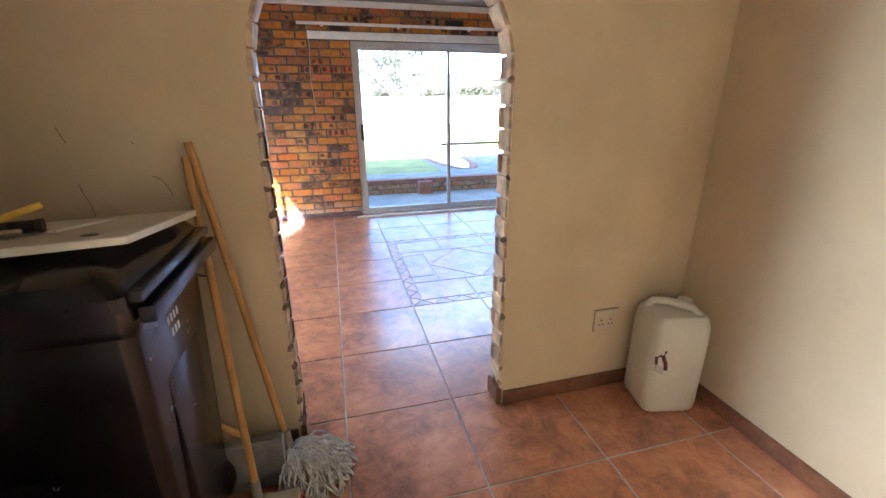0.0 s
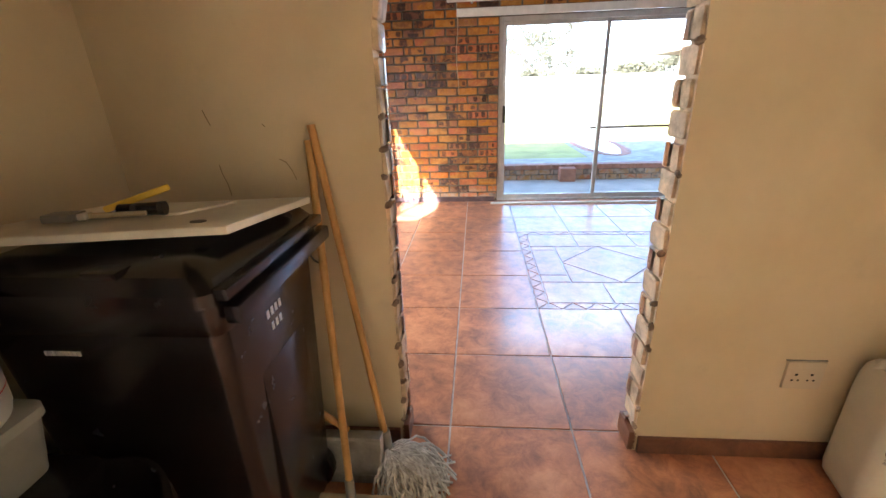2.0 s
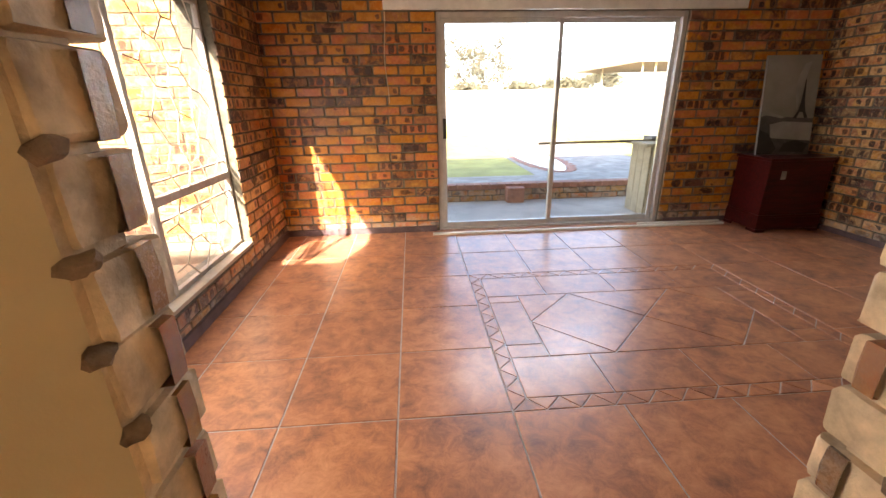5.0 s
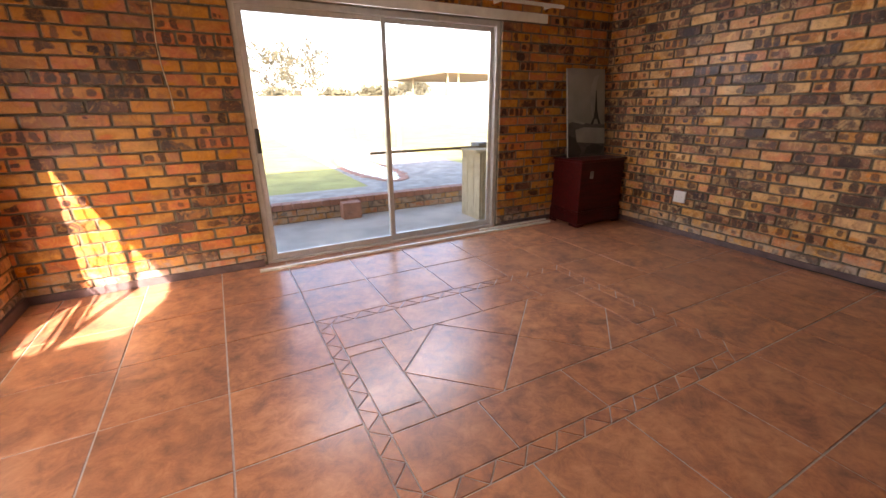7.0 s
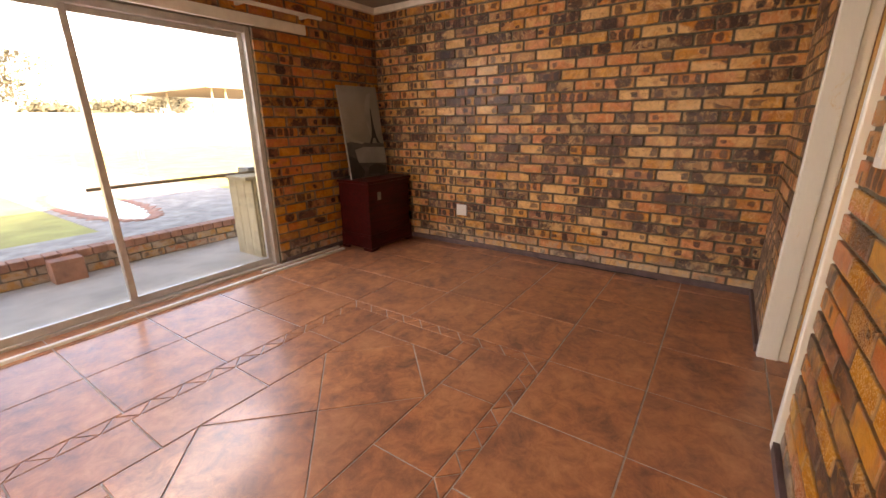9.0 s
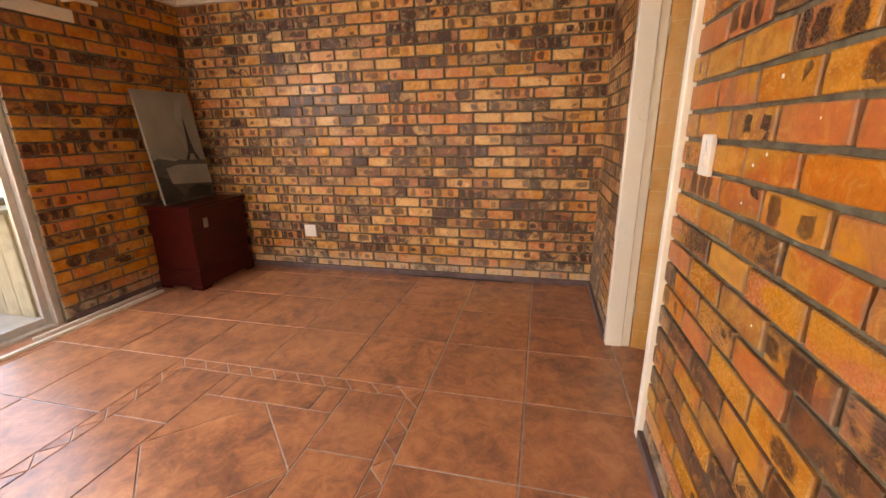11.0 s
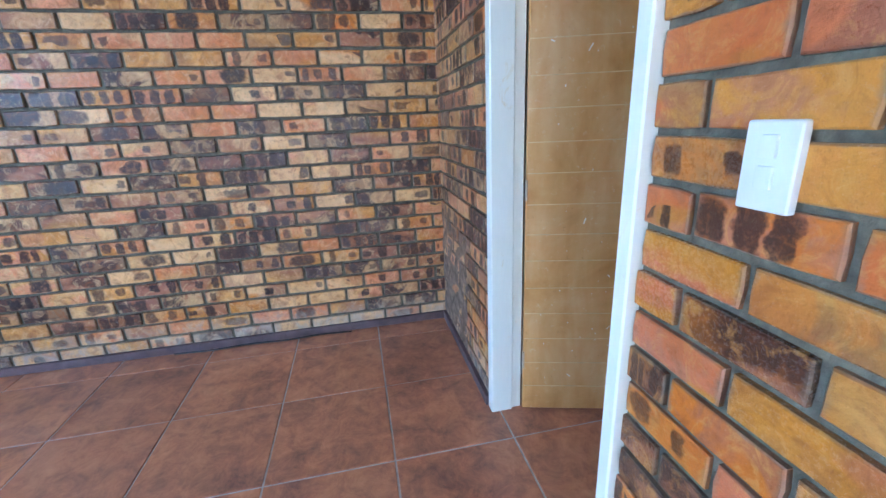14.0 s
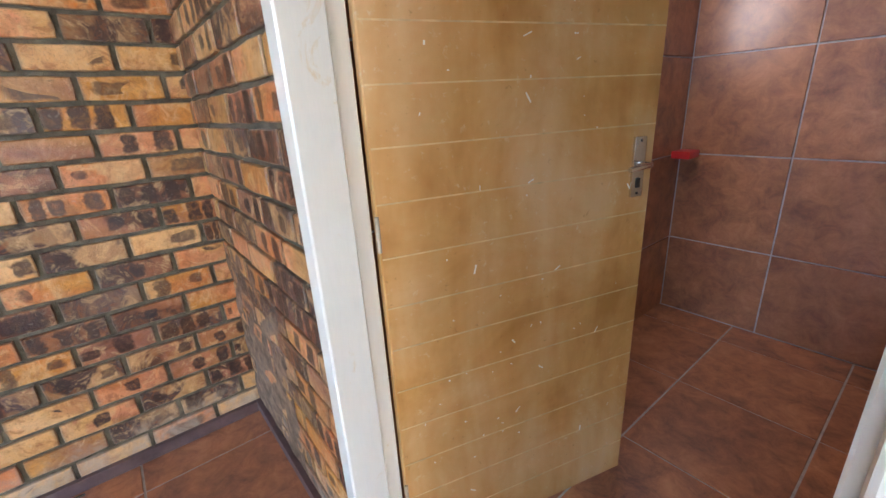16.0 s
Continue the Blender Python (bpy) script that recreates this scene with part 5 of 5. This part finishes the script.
def low_wall():
    w = setting("garden_wall", rounded((-3.0, 5.41, -0.11), (7.0, 5.515, 0.09), 0.004, 1), MORTAR, "low red brick garden wall along the patio", "wall")
    x, k = -2.0, 0
    me = bpy.data.meshes.new("brick")
    bm = rounded((-0.112, -0.06, -0.036), (0.112, 0.05, 0.036), 0.006, 1)
    uv = bm.loops.layers.uv.new("UVMap")
    for f in bm.faces:
        for l in f.loops:
            l[uv].uv = (l.vert.co.x / 0.224 + 0.5, l.vert.co.z / 0.072 + 0.5)
    bm.to_mesh(me)
    bm.free()
    me.materials.append(GARDEN_BRICK)
    for row, z in enumerate((-0.062, 0.022)):
        for i in range(32):
            o = new("brick", me)
            o.parent = w
            o.location = (-1.0 + i * 0.235 + 0.117 * (row % 2), 5.455, z)
    cap = me.copy()
    cap.materials[0] = RED_PAVER
    for i in range(64):
        o = new("brick", cap)
        o.parent = w
        o.matrix_world = pose(-1.0 + i * 0.118, 5.46, 0.105, 0, 0, 90) @ Matrix.Diagonal((0.75, 1, 1, 1))
    p = setting("garden_pier", rounded((1.42, 5.22, -0.11), (1.66, 5.41, 0.11), 0.004, 1), RED_PAVER, "short brick pier against the garden wall", "pier")


def patio_cabinet():
    c = thing("wooden_cabinet", "weathered board cabinet on the patio beside the door", "cabinet", (2.90, 4.32, -0.10))
    for i in range(3):
        part("board", rounded((0.0, 0.012 + i * 0.145, 0), (0.022, 0.152 + i * 0.145, 0.84), 0.004, 1), PALLET, c)
    for i in range(5):
        part("board", rounded((0.024 + i * 0.145, 0.0, 0), (0.164 + i * 0.145, 0.022, 0.84), 0.004, 1), PALLET, c)
    part("back", rounded((0.024, 0.40, 0), (0.75, 0.43, 0.84), 0.003, 1), PALLET, c)
    part("top", rounded((-0.10, -0.06, 0.84), (0.82, 0.50, 0.875), 0.006, 2), PALLET, c, "overhanging top board")
    single("pole", tube([(1.75, 5.0, 0.735), (2.3, 4.80, 0.758), (3.35, 4.45, 0.790)], 0.017, 10), POLE, "long brown wooden pole resting on the cabinet", "pole")
    single("crate", rounded((3.02, 4.55, 0.775), (3.3, 4.75, 0.83), 0.01, 2), GREY_PLASTIC, "flat grey box on the cabinet top", "box")


def side_pier():
    w = setting("wall_yard", blocks((-2.62, 3.27, -0.12), (-1.434, 3.50, 2.5), 0, []), MORTAR, "sunlit brick wall outside the window", "wall")
    return w


def boundary_wall():
    w = setting("boundary_wall", blocks((-30.0, 26.0, -0.13), (60.0, 26.2, 1.84), 0, []), PALE_WALL, "long pale precast wall at the end of the garden", "wall")
    for i in range(36):
        p = new("pier", PIER)
        p.parent = w
        p.location = (-24.0 + i * 2.0, 25.95, 0)


PIER = mesh_from("pier", rounded((-0.07, -0.05, -0.13), (0.07, 0.055, 1.90), 0.01, 1), PALE_WALL)


def carport():
    c = thing("carport", "far carport with a flat tan sheet roof on thin posts", "carport", (0, 0, 0))
    part("roof", rounded((15.2, 28.0, 3.52), (25.0, 41.0, 3.62), 0.02, 1), PALLET, c)
    part("fascia", rounded((15.15, 27.94, 3.46), (25.05, 28.0, 3.72), 0.01, 1), PALLET, c)
    part("fascia", rounded((15.12, 28.0, 3.46), (15.2, 41.0, 3.70), 0.01, 1), PALLET, c)
    for x, y in ((15.6, 28.4), (16.5, 28.4), (22.0, 28.4), (15.6, 34.5), (15.6, 40.5), (22.0, 40.5)):
        part("post", tube([(x, y, -0.13), (x, y, 3.52)], 0.07, 8), PALLET, c)


def tree(x, y, high, seed, wide):
    """A leafless-looking dry tree: tapered trunk, forking limbs, small clumps of leaves."""
    rng = random.Random(seed)
    t = thing("tree", "distant dry tree with sparse yellow-brown leaves", "tree", (x, y, 0))
    trunk = tube([(0, 0, -0.1), (0.1, 0, high * 0.08), (0.05, 0.1, high * 0.17)], 0.17, 8, 0.12)
    part("trunk", trunk, BARK, t)
    limbs, leaves = bmesh.new(), bmesh.new()
    ends = []

    def grow(p, way, length, r, depth):
        q = p + way * length
        mid = p.lerp(q, 0.5) + Vector((rng.uniform(-1, 1), rng.uniform(-1, 1), rng.uniform(-0.5, 1))) * length * 0.08
        rod = tube([p, mid, q], r, 5, r * 0.6)
        me = bpy.data.meshes.new("limb")
        rod.to_mesh(me)
        rod.free()
        limbs.from_mesh(me)
        bpy.data.meshes.remove(me)
        if depth == 0:
            ends.append(q)
            return
        for _ in range(3 if depth > 1 else 4):
            w = (way + Vector((rng.uniform(-1, 1) * wide, rng.uniform(-1, 1) * wide, rng.uniform(-0.25, 0.55)))).normalized()
            grow(q, w, length * rng.uniform(0.6, 0.85), r * 0.6, depth - 1)
        ends.append(q)

    for k in range(4):
        a = 2 * math.pi * k / 4 + rng.uniform(0, 1)
        grow(Vector((0.05, 0.1, high * 0.15)), Vector((math.cos(a) * wide, math.sin(a) * wide, rng.uniform(0.4, 2.2))).normalized(), high * 0.20, 0.075, 4)
    for e in ends:
        for _ in range(6):
            c = e + Vector((rng.gauss(0, 0.28), rng.gauss(0, 0.28), rng.gauss(0, 0.22)))
            n = Vector((rng.uniform(-1, 1), rng.uniform(-1, 1), rng.uniform(-1, 1))).normalized() * rng.uniform(0.07, 0.17)
            s = n.orthogonal().normalized() * n.length * 0.6
            leaves.faces.new([leaves.verts.new(c + v) for v in (n, s, -n, -s)])
    part("limbs", limbs, BARK, t, smooth=False)
    part("crown", leaves, LEAF, t, smooth=False)


ground_sheet()
low_wall()
patio_cabinet()
yard_wall = side_pier()
boundary_wall()
carport()
tree(6.6, 41.0, 10.2, 11, 1.15)
tree(-7.5, 36.0, 8.0, 12, 1.2)
tree(4.6, 31.0, 3.6, 15, 1.4)
tree(8.4, 32.0, 3.4, 16, 1.4)
tree(12.6, 36.0, 4.2, 17, 1.3)
tree(20.5, 46.0, 6.0, 14, 1.2)


# ---- face bricks, each laid by itself ----
BRICK_TALL, BRICK_Z = 0.0745, 0.0265
COURSE = 0.0871


def brick_mesh(seed, material):
    """One brick of unit length: a face with softened, slightly uneven edges."""
    rng = random.Random(seed)
    bm = bmesh.new()
    h, j = BRICK_TALL / 2, lambda s: rng.uniform(-s, s)
    outline = [(-0.5, -h), (-0.2, -h), (0.15, -h), (0.5, -h), (0.5, 0), (0.5, h), (0.2, h), (-0.15, h), (-0.5, h), (-0.5, 0)]
    n = len(outline)
    wave = [(j(0.007), j(0.0024)) for _ in outline]
    round_off = [0.008 if abs(x) == 0.5 and z else 0.0 for x, z in outline]
    rings = []
    for y, inx, inz in ((-0.03, 0.0, 0.0), (-0.0030, 0.0, 0.0), (0.0, 0.014, 0.0034)):
        ring = []
        for (x, z), (wx, wz), ro in zip(outline, wave, round_off):
            sx, sz = (x > 0) - (x < 0), (z > 0) - (z < 0)
            ring.append(bm.verts.new((x + wx - sx * (inx + ro) * (abs(x) == 0.5), y + (j(0.0008) if y == 0 else 0), z + wz - sz * (inz + ro * 0.25))))
        rings.append(ring)
    back, rim, top = rings
    uv = bm.loops.layers.uv.new("UVMap")
    for a, b in ((back, rim), (rim, top)):
        for i in range(n):
            bm.faces.new((a[i], a[(i + 1) % n], b[(i + 1) % n], b[i]))
    bm.faces.new(top)
    bmesh.ops.recalc_face_normals(bm, faces=bm.faces)
    if bm.faces[:][-1].normal.y < 0:
        bmesh.ops.reverse_faces(bm, faces=bm.faces)
    for f in bm.faces:
        for l in f.loops:
            l[uv].uv = (l.vert.co.x + 0.5, l.vert.co.z / BRICK_TALL + 0.5)
    return mesh_from("brick", bm, material)


BRICKS = {BRICK: [brick_mesh(s, BRICK) for s in range(9)], GOLD_BRICK: [brick_mesh(s + 40, GOLD_BRICK) for s in range(9)], YARD_BRICK: [brick_mesh(s + 20, YARD_BRICK) for s in range(3)]}


def lay_bricks(wall, start, along, normal, length, z_top, holes, phase, near, material=BRICK, loose=300, z_from=0.0):
    """Running bond over a face. start: the face's first foot point; along, normal: unit ways with along x normal = up; holes(z): spans cut out; phase: a joint of the even courses; near: the plan point by which the loose bricks are picked."""
    rng = random.Random(round(start[0] * 7 + start[1] * 13 + length * 31))
    start, along, normal = Vector(start), Vector(along), Vector(normal)
    laid, k = [], 0
    while BRICK_Z + (k + 1) * COURSE < z_top + 0.03:
        z = BRICK_Z + (k + 0.5) * COURSE
        if z < z_from:
            k += 1
            continue
        u = (phase + (PITCH / 2 if k % 2 else 0)) % PITCH - PITCH
        while u < length:
            spans = [(max(0.0, u + 0.0065), min(length, u + PITCH - 0.0065))]
            for h0, h1 in holes(z):
                spans = [s for a, b in spans for s in ((a, min(b, h0)), (max(a, h1), b)) if s[1] - s[0] > 0.025]
            for a, b in spans:
                if b - a > 0.025:
                    at = start + along * ((a + b) / 2) + Vector((0, 0, z + rng.uniform(-0.0015, 0.0015))) + normal * rng.uniform(-0.0022, 0.0022)
                    turn = Matrix((along, normal, Vector((0, 0, 1)))).transposed() @ Euler((0, radians(rng.uniform(-0.35, 0.35)), 0)).to_matrix()
                    laid.append((at, turn, b - a))
            u += PITCH
        k += 1
    laid.sort(key=lambda b: (b[0] - Vector(near)).length)
    for at, turn, w in laid[:loose]:
        o = new("brick", rng.choice(BRICKS[material]))
        o.parent = wall
        o.matrix_world = Matrix.Translation(at) @ turn.to_4x4() @ Matrix.Diagonal((w, 1, 1, 1))
    rest = laid[loose:]
    if rest:
        verts, faces, uvs = [], [], []
        for at, turn, w in rest:
            me = rng.choice(BRICKS[material])
            n = len(verts)
            verts += [at + turn @ Vector((v.co.x * w, v.co.y, v.co.z)) for v in me.vertices]
            faces += [tuple(n + i for i in p.vertices) for p in me.polygons]
            uvs += [tuple(d.uv) for d in me.uv_layers[0].data]
        me = bpy.data.meshes.new("bricks")
        me.from_pydata(verts, [], faces)
        layer = me.uv_layers.new(name="UVMap")
        for d, c in zip(layer.data, uvs):
            d.uv = c
        me.materials.append(material)
        ob = tagged(new("bricks", me), kind="stuff")
        ob.parent = wall


def south_holes(z):
    """The arch and the bathroom door, measured from the west end of the room."""
    half = arch_half(z, 0.06 if z > ARCH_Z + 0.05 else -0.01)
    out = [(ARCH_X - half - WEST, ARCH_X + half - WEST)] if half > 0 else []
    if z < DOOR_TOP:
        out.append((DOOR_L - WEST, DOOR_R - WEST))
    return out


lay_bricks(wall_south, (WEST, SOUTH, 0), (1, 0, 0), (0, 1, 0), DOOR_R - WEST, TOP - 0.06, south_holes, 2.0 - WEST, (2.0, 0, 1.1), GOLD_BRICK, loose=200)
lay_bricks(wall_south, (DOOR_R, SOUTH_EAST, 0), (1, 0, 0), (0, 1, 0), EAST - DOOR_R, TOP - 0.06, lambda z: [], 2.0 - DOOR_R, (3.4, 0, 1.1), loose=100)
lay_bricks(wall_east, (EAST, SOUTH, 0), (0, 1, 0), (-1, 0, 0), NORTH - SOUTH, TOP - 0.06, lambda z: [], 0.56 + PITCH / 2 - SOUTH, (EAST, 0.8, 0.9))
lay_bricks(wall_north, (EAST, NORTH, 0), (-1, 0, 0), (0, -1, 0), EAST - WEST, TOP - 0.06, lambda z: [(EAST - SLIDE_R, EAST - SLIDE_L)] if z < SLIDE_TOP + 0.02 else [], EAST + 0.11, (0.3, NORTH, 0.9), GOLD_BRICK)
lay_bricks(wall_west, (WEST, NORTH, 0), (0, -1, 0), (1, 0, 0), NORTH - SOUTH, TOP - 0.06, lambda z: [(NORTH - WIN_N, NORTH - WIN_S)] if WIN_SILL - 0.02 < z < WIN_HEAD + 0.02 else [], 0.06, (WEST, 3.0, 0.7))
# returns of the openings
lay_bricks(wall_west, (WEST - 0.004, WIN_N + 0.004, 0), (-1, 0, 0), (0, -1, 0), 0.22, WIN_HEAD, lambda z: [], 0.0, (WEST, 3.0, 0.7), z_from=WIN_SILL)
lay_bricks(wall_north, (SLIDE_R + 0.004, NORTH + 0.004, 0), (0, 1, 0), (-1, 0, 0), 0.035, SLIDE_TOP, lambda z: [], 0.0, (0.3, NORTH, 0.9))
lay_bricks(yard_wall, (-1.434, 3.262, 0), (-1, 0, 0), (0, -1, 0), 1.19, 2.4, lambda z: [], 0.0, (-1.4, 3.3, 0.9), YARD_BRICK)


def arch_bricks():
    """Header bricks lining the arch, with raked joints between them."""
    rng = random.Random(21)
    variants = []
    deep = SOUTH - KITCHEN_FACE + 0.006
    for s in range(5):
        bm = rounded((-0.055, -deep / 2 + 0.013, -0.038), (0.004, deep / 2 + 0.018, 0.038), 0.008, 2)
        for v in bm.verts:
            v.co += Vector((rng.uniform(-0.003, 0.003), rng.uniform(-0.002, 0.002), rng.uniform(-0.002, 0.002)))
        variants.append(mesh_from("brick", bm, JAMB, True))
    y = (SOUTH + KITCHEN_FACE) / 2
    spots = []
    k = 1
    while BRICK_Z + (k + 0.5) * COURSE < ARCH_Z - 0.01:
        z = BRICK_Z + (k + 0.5) * COURSE
        spots += [(ARCH_X - ARCH_R, z, 0.0), (ARCH_X + ARCH_R, z, 180.0)]
        k += 1
    n = 17
    for i in range(n):
        a = -0.06 + (math.pi + 0.12) * (i + 0.5) / n
        spots.append((ARCH_X + ARCH_R * math.cos(a), ARCH_Z + ARCH_R * math.sin(a), 180.0 - math.degrees(a)))
    lumps = []
    for s in range(4):
        bm = bmesh.new()
        bmesh.ops.create_icosphere(bm, subdivisions=2, radius=1.0)
        for v in bm.verts:
            v.co = Vector((v.co.x * 0.011, v.co.y * 0.016, v.co.z * 0.009)) * rng.uniform(0.7, 1.25)
        lumps.append(mesh_from("mortar_lump", bm, DAMP, True))
    k = 1
    while BRICK_Z + k * COURSE < ARCH_Z:
        for side in (-1, 1):
            if rng.random() < 0.55:
                o = new("mortar_lump", rng.choice(lumps))
                o.parent = wall_south
                o.matrix_world = pose(ARCH_X + side * (ARCH_R + rng.uniform(-0.004, 0.008)), KITCHEN_FACE + rng.uniform(-0.002, 0.012), BRICK_Z + k * COURSE + rng.uniform(-0.006, 0.006), rng.uniform(0, 90), rng.uniform(0, 90), 0)
        k += 1
    for x, z, a in spots:
        o = new("brick", rng.choice(variants))
        o.parent = wall_south
        o.matrix_world = pose(x, y + rng.uniform(-0.003, 0.003), z + rng.uniform(-0.003, 0.003), 0, a + rng.uniform(-2, 2), 0) @ pose(rng.uniform(-0.005, 0.004), 0, 0)


arch_bricks()


def damp_patch():
    """Crumbled mortar smeared over the foot of the wall by the corner."""
    rng = random.Random(17)
    nx, nz = 30, 44
    x0, x1, z0, z1 = 3.60, EAST - 0.004, 0.055, 0.80
    seeds = [(rng.uniform(0, 6.3), rng.uniform(6, 42), rng.uniform(6, 42)) for _ in range(14)]
    bm = bmesh.new()
    grid = []
    for j in range(nz + 1):
        row = []
        for i in range(nx + 1):
            u, v = i / nx, j / nz
            x, z = x0 + (x1 - x0) * u, z0 + (z1 - z0) * v
            h = sum(math.sin(a + fx * x + fz * z) for a, fx, fz in seeds) / 14
            shape = 0.42 + 0.65 * u - 1.25 * v ** 1.6
            row.append(bm.verts.new((x, SOUTH_EAST + max(-0.010, min(0.006, 0.004 * shape + 0.014 * h)) + rng.uniform(-0.0007, 0.0007), z)))
        grid.append(row)
    for a, b in zip(grid, grid[1:]):
        for i in range(nx):
            bm.faces.new((a[i], b[i], b[i + 1], a[i + 1]))
    part("mortar_smear", bm, DAMP, wall_south, "crumbling grey-brown mortar smeared over the bricks")


damp_patch()


def wall_plugs():
    """Old fixing holes in the brick by the switch, filled white."""
    for x, z, r in ((1.779, 1.228, 0.0075), (1.831, 1.201, 0.0065), (1.777, 1.385, 0.008), (1.855, 1.109, 0.005), (1.62, 1.30, 0.006), (1.70, 0.86, 0.004)):
        r *= 0.72
        bm = turned([(r, 0), (r * 0.8, 0.0016), (r * 0.3, 0.0022)], 9)
        for v in bm.verts:
            v.co.x *= 1 + 0.2 * math.sin(v.co.y * 900)
        o = part("wall_plug", bm, WHITE, wall_south, "white filler in an old screw hole")
        o.matrix_world = pose(x, SOUTH + 0.0005, z, -90, 0, 0)


wall_plugs()


def floor_cable():
    pts = [(EAST - 0.032 - 0.014 * math.sin(i * 0.55) ** 2, 1.72 - i * 0.075, 0.006) for i in range(15)]
    single("cable", tube(pts, 0.005, 7), DARK_METAL, "thin dark cable lying along the skirting", "cable")


floor_cable()


def plaster_cracks():
    for i, pts in enumerate(([(-0.715, 1.285), (-0.708, 1.262), (-0.70, 1.24)], [(-0.70, 1.12), (-0.695, 1.09), (-0.685, 1.06), (-0.68, 1.02)], [(-0.50, 1.135), (-0.48, 1.125), (-0.465, 1.10), (-0.455, 1.07)], [(-0.535, 1.24), (-0.528, 1.232)])):
        part("crack", tube([(x, KITCHEN_FACE, z) for x, z in pts], 0.0014, 5), DARK_CRACK, wall_south, "thin brown crack in the plaster", smooth=False)


plaster_cracks()
